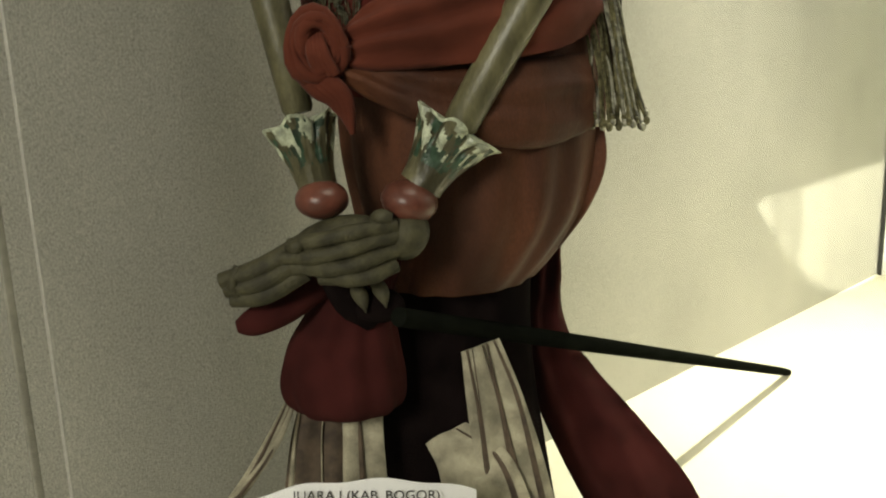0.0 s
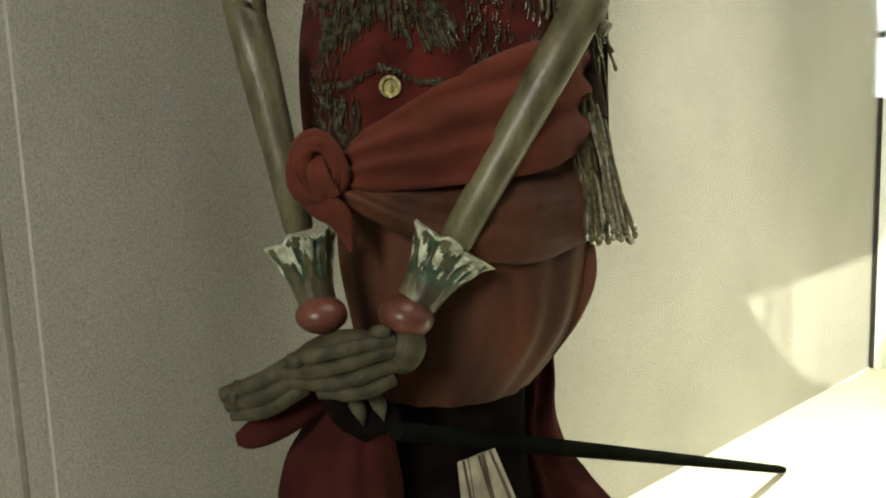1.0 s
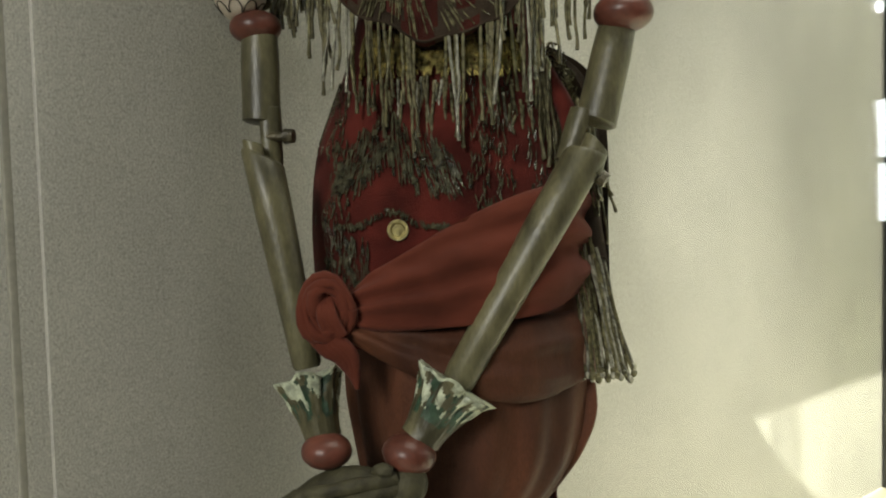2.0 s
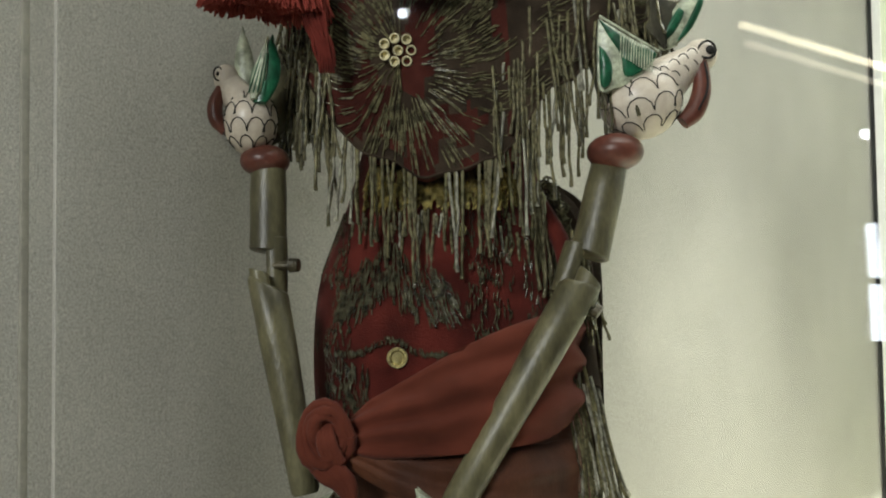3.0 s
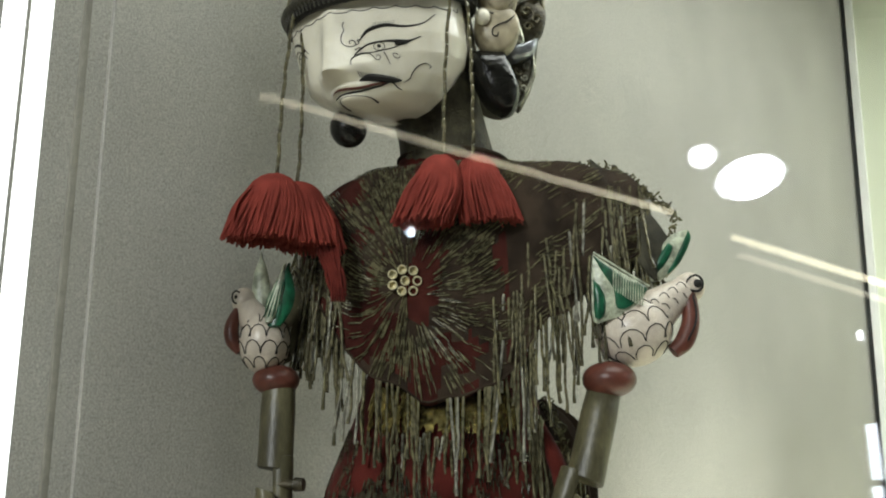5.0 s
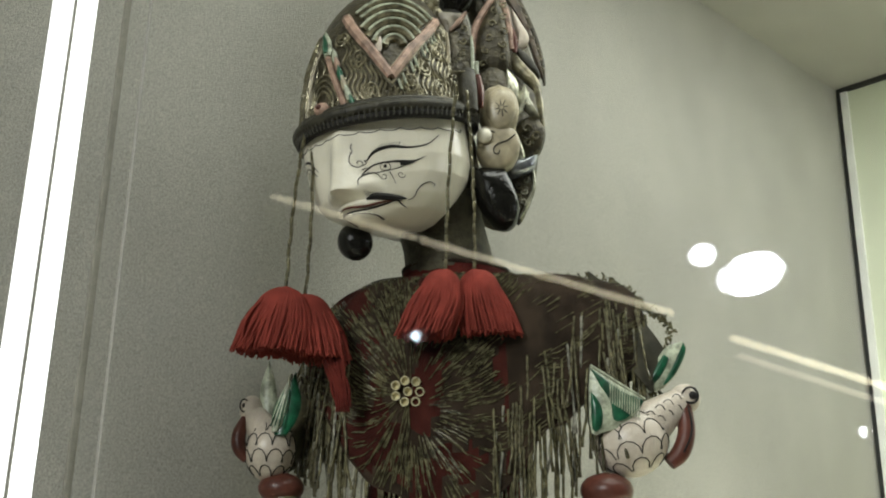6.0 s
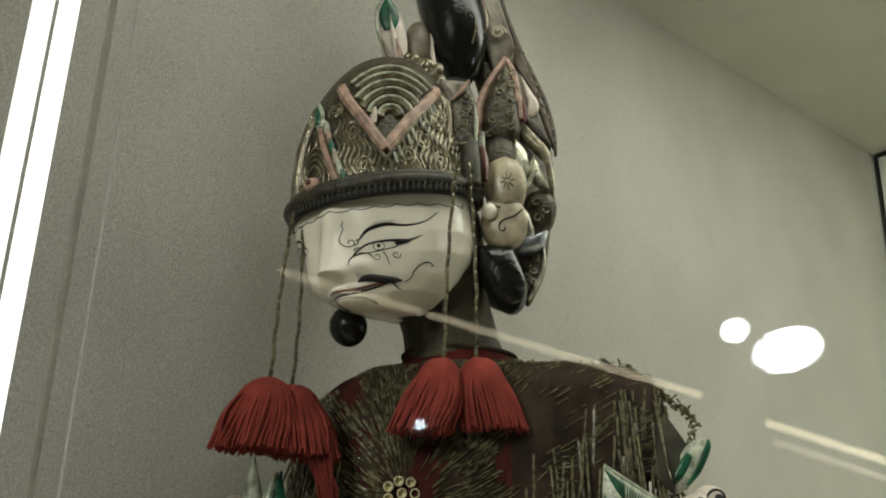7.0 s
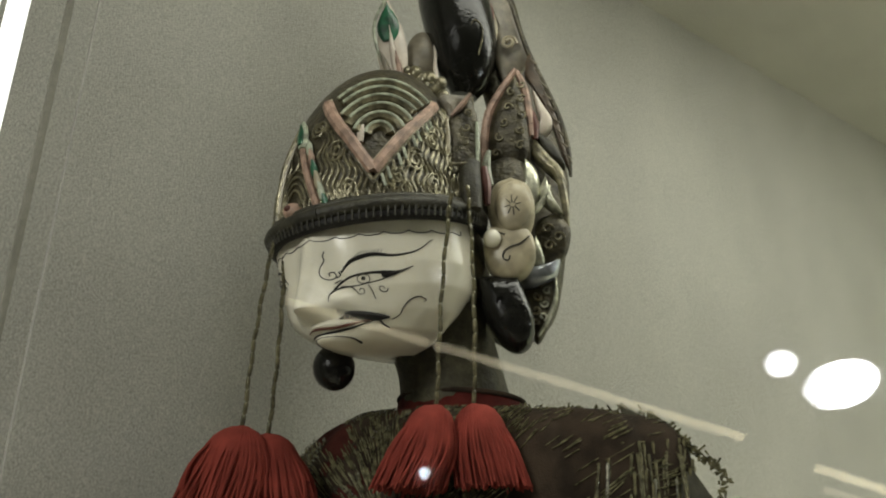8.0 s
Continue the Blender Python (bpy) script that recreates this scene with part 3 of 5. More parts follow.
# scale lines on the birds' bodies
for cx, cy, cz, rx, ry, rz, tilt in ((0.1035, 0.510, 1.3385, 0.0215, 0.019, 0.0195, -14), (-0.1000, 0.514, 1.3310, 0.0140, 0.017, 0.0175, 0)):
    m = Euler((0, radians(tilt), 0)).to_matrix()
    for row in range(4):
        for col in range(-2, 3):
            pts = []
            for k in range(7):
                th = math.pi * k / 6
                lon = radians(-90 + (col + 0.5 * (row % 2)) * 40 + 20 * math.cos(th) + 5 * math.sin(row * 2.1 + col))
                lat = radians(-54 + row * 30 + 24 * math.sin(th))
                p = Vector((rx * math.cos(lat) * math.cos(lon), ry * math.cos(lat) * math.sin(lon), rz * math.sin(lat))) * 1.008
                pts.append(Vector((cx, cy, cz)) + m @ p)
            tube(pb, pts, 0.00034, 5, I_INK)

# head: a wedge-shaped face under a carved dome
HEAD = Vector((-0.034, 0.515, 1.499))
FWD = Vector((-0.47, -0.872, -0.13)).normalized()
SIDE_ = Vector((0.868, -0.46, 0.17))
SIDE_ = (SIDE_ - FWD * SIDE_.dot(FWD)).normalized()
UP = FWD.cross(SIDE_)


def head_at(f, s, u):
    return HEAD + FWD * f + SIDE_ * s + UP * u


# rows of the face: height, half width, front, back
FACE = [(-0.0400, 0.010, 0.042, 0.010), (-0.0385, 0.019, 0.051, 0.004), (-0.0335, 0.029, 0.0545, -0.004), (-0.0255, 0.037, 0.0550, -0.020), (-0.0150, 0.044, 0.0555, -0.036), (-0.0040, 0.0475, 0.056, -0.044), (0.0330, 0.0500, 0.056, -0.048)]
TIP = -0.0235


def face_row(u):
    for a, b in zip(FACE, FACE[1:]):
        if u <= b[0]:
            t = max(0.0, (u - a[0]) / (b[0] - a[0]))
            return [p + (q - p) * t for p, q in zip(a, b)]
    return FACE[-1]


def far_width(ws, u):
    """The cheek on the puppet's own right is fuller above and narrows sooner to the chin."""
    return ws + 0.0015 - 0.0115 * min(1, max(0, (-0.018 - u) / 0.018))


def bump_(s, u, s0, u0, ws, wu):
    return math.exp(-(((u - u0) / wu) ** 2) - ((s - s0) / ws) ** 2)


def face_f(s, u):
    """How far the face stands forward at s across and u up: oval head, straight flat-ridged nose, nostril wings, lips and chin."""
    _, ws, ff, fb = face_row(u)
    p = 1.8
    if s < 0:
        ws, p = far_width(ws, u), 2.2
    f = ff * max(0.0, 1 - min(1, abs(s) / ws) ** p) ** (1 / p)
    k = min(1.0, max(0.0, (0.028 - u) / (0.028 - TIP)))
    if u >= TIP:
        g, w = 0.0190 * k ** 1.35, 0.0072 + 0.0020 * k * k
    else:
        g, w = 0.019 * max(0.0, 1 - (TIP - u) / 0.0050), 0.0092
    f += g * math.exp(-abs(s / w) ** 2.2)
    f += 0.0045 * bump_(abs(s), u, 0.0125, -0.0205, 0.0038, 0.0035)
    return f + 0.0075 * bump_(s, u, 0, -0.0305, 0.011, 0.0026) + 0.0075 * bump_(s, u, 0, -0.0368, 0.012, 0.0030)


def face_at(s, u, out=0.0):
    return head_at(face_f(s, u) + out, s, u)


rings = []
for j in range(81):
    u = -0.0400 + 0.0730 * j / 80
    _, ws, ff, fb = face_row(u)
    ring = []
    for i in range(121):
        c = math.cos(math.pi * i / 120)
        ring.append(pb.verts.new(face_at((ws if c < 0 else far_width(ws, u)) * -math.copysign(abs(c) ** 1.3, c), u)))
    for i in range(1, 20):
        w = math.pi * i / 20
        ring.append(pb.verts.new(head_at(fb * math.sin(w), (ws if w < math.pi / 2 else far_width(ws, u)) * math.cos(w), u)))
    rings.append(ring)
rings_to(pb, rings, I_CREAM)


def stroke(points, r, mi=I_INK, steps=5):
    """A painted line on the face; r: one half width or one a point."""
    rows = smooth_path([(*p, q) for p, q in zip(points, r if isinstance(r, list) else [r] * len(points))], steps)
    tube(pb, [face_at(s, u, 0.00008) for s, u, _ in rows], [max(q, 0.00012) for *_, q in rows], 6, mi)


# brow with its hairs and the curl beside it
stroke([(0.0127, -0.0068), (0.0150, -0.0036), (0.0178, -0.0015), (0.0251, 0.0000), (0.0331, -0.0015), (0.0397, 0.0006), (0.0441, 0.0065)], [0.0003, 0.0006, 0.0010, 0.0010, 0.0006, 0.0004, 0.0002])
for k in range(15):
    q = 0.0132 + 0.0011 * k
    u = -0.0062 + 0.0060 * min(1, k / 6.5)
    stroke([(q, u), (q + 0.0008, u + 0.0026)], 0.00017, steps=2)
stroke([(0.0074, 0.0052), (0.0068, 0.0026), (0.0073, 0.0004), (0.0062, -0.0036), (0.0064, -0.0078), (0.0086, -0.0098), (0.0108, -0.0086), (0.0104, -0.0062), (0.0088, -0.0064), (0.0090, -0.0080)], 0.00028)
stroke([(0.0108, -0.0090), (0.0124, -0.0078), (0.0118, -0.0062), (0.0130, -0.0058)], 0.00028)
# eye: upper lid, lower lid, iris, corner shadow, crease over the nostril
stroke([(0.0100, -0.0148), (0.0121, -0.0118), (0.0164, -0.0092), (0.0241, -0.0088), (0.0290, -0.0094), (0.0330, -0.0094), (0.0375, -0.0070)], [0.0004, 0.0005, 0.0005, 0.0006, 0.0009, 0.0006, 0.0002])
stroke([(0.0121, -0.0135), (0.0160, -0.0140), (0.0210, -0.0136), (0.0265, -0.0126), (0.0320, -0.0102)], 0.00028)
stroke([(0.0272, -0.0108), (0.0300, -0.0104), (0.0330, -0.0098)], [0.0007, 0.0012, 0.0004])
stroke([(0.0206 + 0.0024 * math.cos(k * 0.7), -0.0112 + 0.0022 * math.sin(k * 0.7)) for k in range(10)], 0.00022, steps=2)
stroke([(0.0206 + 0.0005 * math.cos(k * 0.9), -0.0110 + 0.0005 * math.sin(k * 0.9)) for k in range(8)], 0.00055, steps=1)
stroke([(0.0102, -0.0118), (0.0118, -0.0106), (0.0132, -0.0110)], 0.0003)
stroke([(0.0092, -0.0212), (0.0092, -0.0172), (0.0112, -0.0146), (0.0150, -0.0140), (0.0172, -0.0164)], [0.0002, 0.0004, 0.0005, 0.0004, 0.0002])
# two tear curls and the drop between them
for s0, way in ((0.0188, -1), (0.0262, 1)):
    stroke([(s0 + way * 0.0016 * (1 - k / 12) * math.cos(k * 0.8), -0.0166 - 0.0020 * (1 - k / 12) * math.sin(k * 0.8)) for k in range(9)], 0.00022, steps=2)
stroke([(0.0218, -0.0145), (0.0224, -0.0168), (0.0226, -0.0212)], [0.0003, 0.00026, 0.0002])
# moustache with hairs, cheek curl, lips, chin line
stroke([(0.0086, -0.0284), (0.0120, -0.0272), (0.0160, -0.0278), (0.0205, -0.0290), (0.0236, -0.0292)], [0.0006, 0.0019, 0.0021, 0.0017, 0.0005])
for k in range(17):
    q = 0.0096 + 0.0008 * k
    stroke([(q, -0.0268 - 0.0001 * k), (q + 0.0006, -0.0242 - 0.0002 * k)], 0.0002, steps=2)
stroke([(0.0236, -0.0302), (0.0266, -0.0282), (0.0292, -0.0250), (0.0318, -0.0222), (0.0346, -0.0206), (0.0356, -0.0218), (0.0346, -0.0228)], [0.0002, 0.0003, 0.0003, 0.0003, 0.00025, 0.0002, 0.0002])
stroke([(-0.0080, -0.0312), (0.0, -0.0318), (0.0080, -0.0322), (0.0150, -0.0306), (0.0196, -0.0300)], [0.0003, 0.0007, 0.0008, 0.0006, 0.0002], I_RED)
stroke([(-0.0090, -0.0332), (0.0, -0.0340), (0.0075, -0.0338), (0.0151, -0.0318), (0.0199, -0.0300), (0.0208, -0.0324), (0.0214, -0.0336)], [0.0003, 0.0006, 0.0006, 0.0005, 0.0005, 0.0004, 0.0002])
stroke([(-0.0060, -0.0384), (-0.0040, -0.0362), (0.0010, -0.0358), (0.0070, -0.0362), (0.0100, -0.0372), (0.0102, -0.0386)], [0.0006, 0.0003, 0.0002, 0.0002, 0.0004, 0.0007])
# far brow and eye on the other cheek
stroke([(-0.0380, 0.0120), (-0.0320, 0.0100), (-0.0270, 0.0060), (-0.0215, -0.0010)], [0.0002, 0.0008, 0.0005, 0.0002])
stroke([(-0.0380, 0.0060), (-0.0330, 0.0064), (-0.0270, 0.0016), (-0.0230, -0.0030)], [0.0004, 0.0004, 0.0004, 0.0002])
stroke([(-0.0310 + 0.0034 * math.cos(k * 0.7), 0.0010 + 0.0024 * math.sin(k * 0.7)) for k in range(10)], 0.0003, steps=2)
stroke([(-0.0312, 0.0012), (-0.0306, 0.0008)], 0.0006, steps=2)

# the dome, its band and carvings
DOME = 0.100


def dome_drop(a, h):
    """The band sags towards the puppet's own left cheek."""
    return 0.0077 * max(-0.2, math.cos(radians(a + 11 - 42))) * max(0.0, 1 - max(0.0, h) / 0.035)


def dome_at(a, h, out=0.0):
    """A place on the dome: a degrees from the front towards its own left, h above the band."""
    t = max(0.0, 1 - (max(0.0, h) / DOME) ** 2.05) ** (1 / 2.05)
    w = radians(a + 11)
    ff, fs = (0.060 if math.cos(w) > 0 else 0.054) * t + out, (0.0525 if math.sin(w) > 0 else 0.0495) * t + out
    k = (max(0.0, h) / DOME) ** 1.4
    return head_at(ff * math.cos(w) - 0.014 * k, fs * math.sin(w) + 0.010 * k, 0.027 + h - dome_drop(a, h) + out * 0.3)


# scalloped hair line under the band
for k in range(12):
    pts = []
    for q in range(5):
        a = -72 + 12.5 * (k + q / 4)
        w = radians(a + 11)
        s, u = 0.0495 * math.sin(w), 0.0185 - dome_drop(a, 0) - 0.0014 * math.sin(math.pi * q / 4) ** 0.7
        pts.append(face_at(s, u, 0.0001))
    tube(pb, pts, 0.00028, 5, I_INK)

rings = [[pb.verts.new(dome_at(360 * i / 64, DOME * math.sin(math.pi / 2 * j / 26) * 0.995)) for i in range(64)] for j in range(27)]
rings_to(pb, rings, I_DEEP)
for h, r, out, mi in ((-0.0030, 0.0030, 0.0008, I_INK), (0.0012, 0.0036, 0.0022, I_DARKBAND), (0.0046, 0.0024, 0.0010, I_DARKBAND)):
    tube(pb, [dome_at(6 * k, h, out) for k in range(61)], r, 10, mi)
for k in range(110):
    a = 360 * k / 110
    tube(pb, [dome_at(a, -0.0056, 0.0034), dome_at(a + 0.8, -0.0008, 0.0046)], 0.0006, 5, I_DARKBAND)


def trim(points, r, mi, out=0.0008, steps=5, flat=1.0):
    rows = smooth_path([(a, h, r) for a, h in points], steps)
    tube(pb, [dome_at(a, h, out) for a, h, _ in rows], [q for *_, q in rows], 7, mi, 0, flat)


# pink chevron with its gilt and ivory lines
for a, b in (((28, 0.017), (-4, 0.062)), ((28, 0.017), (70, 0.058))):
    pts = [(a[0] + (b[0] - a[0]) * k / 6, a[1] + (b[1] - a[1]) * k / 6) for k in range(7)]
    trim(pts, 0.0033, I_PINK)
    trim([(p, h - 0.0042) for p, h in pts], 0.0010, I_GILT)
    trim([(p, h - 0.0058) for p, h in pts], 0.0008, I_DEEP)
    trim([(p, h + 0.0040) for p, h in pts], 0.0007, I_IVORY)
# pointed arch motif before the forehead with leaves beside it
trim([(-22, 0.054), (-32, 0.030), (-39, 0.004)], 0.0015, I_GILT)
trim([(-20, 0.051), (-29, 0.029), (-36, 0.004)], 0.0008, I_IVORY)
trim([(-22, 0.054), (-12, 0.032), (0, 0.002)], 0.0020, I_PINK)
leaf(pb, dome_at(-13, 0.036, 0.002), dome_at(-21, 0.056, 0.002), SIDE_, 0.0036, 0.0016, I_MINT)
leaf(pb, dome_at(-14, 0.038, 0.0032), dome_at(-20, 0.053, 0.0032), SIDE_, 0.0022, 0.0012, I_GREEN)
for k in range(6):
    h = 0.034 - 0.0058 * k
    leaf(pb, dome_at(-7 + 2.2 * k, h - 0.003, 0.0012), dome_at(-8 + 2.2 * k, h + 0.0045, 0.0026), SIDE_, 0.0022, 0.0013, (I_MINT, I_PINK, I_GREEN, I_IVORY, I_MINT, I_GREEN)[k], n=6)
ball(pb, dome_at(-18, 0.007, 0.001), (0.0052, 0.004, 0.0044), I_PINK)
ball(pb, dome_at(-18, 0.007, 0.0042), (0.0020, 0.002, 0.0018), I_RED)
for r in (0.0085, 0.0110, 0.0135, 0.0160):
    trim([(-18 + r / 0.055 * 57 * math.cos(w) * 0.85, 0.006 + r * 1.3 * math.sin(w)) for w in (radians(15 + 150 * q / 8) for q in range(9))], 0.0008, I_GILT, 0.0005, 2)
for k in range(3):
    trim([(-19 + 7 * k - 7 + 3 * math.sin(q), 0.026 + 0.003 * q) for q in range(5 - abs(k - 1))], 0.0008, I_GILT, 0.0005, 2)
def above_chevron(a, h):
    return h > 0.017 + 0.0014 * (28 - a) - 0.004 if a < 28 else h > 0.017 + 0.00098 * (a - 28) - 0.008


# nested arches over the chevron
for r in (0.006, 0.0125, 0.019, 0.0255, 0.032, 0.0385):
    for out, wide, mi, lift in ((0.0, 0.0026, I_GILT, 0.0002), (0.0008, 0.0009, I_MINT, 0.0024)):
        pts = [(32 + (r + out) / 0.055 * 57 * math.cos(w), 0.034 + (r + out) * math.sin(w)) for w in (radians(5 + 170 * q / 16) for q in range(17))]
        pts = [p for p in pts if above_chevron(p[0], p[1] - 0.010)]
        if len(pts) > 2:
            trim(pts, wide, mi, lift, 2)
leaf(pb, dome_at(22, 0.031, 0.001), dome_at(22, 0.045, 0.001), SIDE_, 0.0026, 0.001, I_SCALE)
for k in range(13):
    t = (k + 0.5) / 13
    a, h = 28 + 39 * t, 0.0105 + 0.040 * t
    tube(pb, [dome_at(a, h, 0.0012), dome_at(a + 1.2, h - 0.0055, 0.0014)], 0.0008, 5, I_MINT if k % 3 else I_GILT)


# rows of waving carved tendrils between the chevron and the band, ringed scrolls among them
for k in range(62):
    a = -78 + 3.1 * k
    if -36 < a < -1:
        continue
    top = 0.008
    while top < 0.062 and not above_chevron(a, top):
        top += 0.002
    n = max(3, int((top - 0.006) / 0.003))
    trim([(a + 1.7 * math.sin(q * 1.5 + k * 0.5), 0.006 + (top - 0.007) * q / (n - 1)) for q in range(n)], 0.0009, I_GILT, 0.0002, 2)
for a, h in ((40, 0.014), (51, 0.022), (63, 0.033), (60, 0.012), (76, 0.024), (9, 0.030), (-4, 0.046), (15, 0.011), (-49, 0.018), (-50, 0.040)):
    trim([(a + 57 / 0.055 * 0.0056 * (1 - q / 22) * math.cos(q * 0.7 + a), h + 0.0060 * (1 - q / 22) * math.sin(q * 0.7 + a)) for q in range(20)], 0.0008, I_GILT, 0.0006, 2)
for k in range(46):
    a = -60 + 160 * k / 45
    tube(pb, [dome_at(a, 0.0068, 0.0006), dome_at(a + 1.2, 0.0105, 0.0010), dome_at(a + 2.6, 0.0072, 0.0006)], 0.0007, 5, I_GILT)
# back of the head and the neck
ball(pb, head_at(-0.018, 0.0, 0.012), (0.046, 0.046, 0.050), I_GILT)
tube(pb, [(-0.012, 0.530, 1.490), (-0.003, 0.540, 1.464), (0.003, 0.548, 1.432)], [0.029, 0.027, 0.031], 24, I_HAND, 4)


def shield(points, y, thick, mi, slope=0.0, steps=4, deep=0.005):
    """A carved plate with a swelling front: outline in x and z, first point its tip."""
    out = smooth_path(list(points) + [points[0]], steps)[:-1]
    cx, cz = sum(p[0] for p in out) / len(out), sum(p[1] for p in out) / len(out)
    rings = []
    for k, lift in ((1.0, -deep), (1.0, 0.0), (0.86, thick * 0.55), (0.55, thick * 0.9), (0.2, thick)):
        rings.append([pb.verts.new((cx + (x - cx) * k, y + slope * (x - cx) - lift, cz + (z - cz) * k)) for x, z in out])
    rings_to(pb, rings, mi)


def rim(points, y, r, mi, steps=4, flat=1.0):
    n = len(points) - 1
    tube(pb, [(x, y, z) for x, z in points], [r * (0.55 if i in (0, n) else 1) for i in range(n + 1)], 7, mi, steps, flat)


# side plate by the temple: dark panel with a gilt and a pink edge, cross bar and hanging socket
shield([(0.0080, 1.5989), (0.0123, 1.5845), (0.0130, 1.5580), (0.0040, 1.5480), (-0.0025, 1.5437), (-0.0018, 1.5647), (-0.0032, 1.5830), (0.0022, 1.5914)], 0.492, 0.003, I_DEEP, 0.25, deep=0.012)
shield([(0.0085, 1.6050), (0.0023, 1.5940), (-0.0030, 1.5870), (-0.0053, 1.5945), (-0.0090, 1.6040)], 0.500, 0.001, I_TAUPE, 0.2, deep=0.010)
rim([(-0.0036, 1.5830), (-0.0022, 1.5697), (-0.0030, 1.5566), (-0.0006, 1.5420)], 0.4865, 0.0013, I_IVORY)
rim([(-0.0015, 1.5855), (0.0034, 1.5910), (0.0083, 1.5985)], 0.4885, 0.0017, I_PINK)
rim([(0.0118, 1.5840), (0.0126, 1.5720), (0.0128, 1.5590)], 0.4925, 0.0012, I_MINT)
rim([(-0.0040, 1.5551), (0.0095, 1.5562)], 0.4855, 0.0016, I_GILT)
tube(pb, [(0.0090, 0.4900, 1.5580), (0.0100, 0.4880, 1.5440), (0.0112, 0.4880, 1.5310)], [0.0052, 0.0056, 0.0050], 12, I_DARKBAND, 4)
for k in range(6):
    c = Vector((0.0020 + 0.0048 * (k % 2), 0.4882 + 0.0004 * k, 1.5650 + 0.0046 * k))
    tube(pb, [c + Vector((0.0026 * (1 - q / 10) * math.cos(q * 0.8 + k), -0.0005, 0.0026 * (1 - q / 10) * math.sin(q * 0.8 + k))) for q in range(9)], 0.0006, 5, I_GILT)
rim([(0.0160, 1.5590), (0.0172, 1.5480), (0.0182, 1.5375)], 0.496, 0.0030, I_RED)

# tall crest that swings up behind the head
ribbon(pb, [(0.028, 0.548, 1.482, 0.010, 0.005, -0.004), (0.038, 0.558, 1.506, 0.0150, 0.008, -0.006), (0.042, 0.562, 1.550, 0.0175, 0.008, -0.003), (0.041, 0.566, 1.590, 0.0195, 0.008, 0.002), (0.031, 0.568, 1.630, 0.0165, 0.008, 0.006), (0.019, 0.568, 1.675, 0.0165, 0.006, 0.006), (0.008, 0.566, 1.720, 0.015, 0.005, 0.006), (-0.012, 0.560, 1.755, 0.009, 0.004, 0.006)], 14, I_DEEP, 0.010)
# pale upper field with a scroll, red stripe, brown outer feathers
shield([(0.0304, 1.6500), (0.0372, 1.6631), (0.0336, 1.6774), (0.0245, 1.7028), (0.0060, 1.7180), (0.0122, 1.6989), (0.0151, 1.6779), (0.0177, 1.6575), (0.0237, 1.6440)], 0.553, 0.003, I_TAUPE, 0.1)
tube(pb, [(0.0252 + 0.0050 * (1 - k / 16) * math.cos(k * 0.75), 0.5485 - 0.0002 * k, 1.6694 + 0.0052 * (1 - k / 16) * math.sin(k * 0.75)) for k in range(14)], 0.0011, 6, I_IVORY, 2)
rim([(0.0060, 1.7060), (0.0116, 1.6947), (0.0150, 1.6850)], 0.546, 0.0030, I_RED)
rim([(0.0150, 1.6900), (0.0164, 1.6800), (0.0166, 1.6680)], 0.547, 0.0020, I_IVORY)
rim([(0.0257, 1.6998), (0.0373, 1.6625), (0.0465, 1.6405), (0.0551, 1.6192), (0.0606, 1.5968), (0.0622, 1.5790)], 0.549, 0.0018, I_DEEP)
shield([(0.0373, 1.6640), (0.0475, 1.6350), (0.0557, 1.6130), (0.0614, 1.5866), (0.0585, 1.5900), (0.0508, 1.6150), (0.0400, 1.6394), (0.0350, 1.6480)], 0.548, 0.003, I_BROWN)
for k in range(9):
    t = k / 8
    b0 = Vector((0.0380 + 0.0200 * t ** 0.9, 0.5440, 1.6560 - 0.064 * t))
    tube(pb, [b0, b0 + Vector((0.0045, 0.001, -0.0040))], [0.0004, 0.0008], 5, I_TAUPE)
# great dark leaf between pink bands, white and green leaves beside it
shield([(0.0300, 1.6412), (0.0345, 1.6251), (0.0379, 1.6064), (0.0384, 1.5839), (0.0270, 1.5790), (0.0157, 1.5830), (0.0161, 1.6085), (0.0229, 1.6291)], 0.538, 0.005, I_DEEP)
rim([(0.0296, 1.6445), (0.0238, 1.6329), (0.0159, 1.6179), (0.0130, 1.6012), (0.0129, 1.5777), (0.0140, 1.5618)], 0.538, 0.0026, I_PINK)
rim([(0.0302, 1.6442), (0.0345, 1.6333), (0.0375, 1.6181), (0.0400, 1.6003)], 0.539, 0.0025, I_PINK)
rim([(0.0385, 1.6190), (0.0410, 1.6090), (0.0420, 1.5990)], 0.541, 0.0030, I_RED)
shield([(0.0392, 1.6357), (0.0452, 1.6248), (0.0515, 1.6130), (0.0500, 1.6060), (0.0443, 1.6028), (0.0452, 1.6109), (0.0418, 1.6222)], 0.543, 0.003, I_SCALE)
shield([(0.0414, 1.6040), (0.0460, 1.6030), (0.0541, 1.5946), (0.0590, 1.5830), (0.0540, 1.5850), (0.0466, 1.5930)], 0.543, 0.003, I_DARKBAND)
shield([(0.0410, 1.6000), (0.0490, 1.5900), (0.0570, 1.5800), (0.0600, 1.5690), (0.0560, 1.5720), (0.0480, 1.5800), (0.0400, 1.5900)], 0.541, 0.003, I_GILT)
for k in range(10):
    c = Vector((0.0200 + 0.0135 * (k % 2) * (1 - k / 14) + 0.0010 * k, 0.5330, 1.586 + 0.0050 * k))
    tube(pb, [c + Vector((0.0030 * (1 - q / 10) * math.cos(q * 0.8 + k), -0.0004, 0.0030 * (1 - q / 10) * math.sin(q * 0.8 + k))) for q in range(9)], 0.0007, 5, I_GILT)
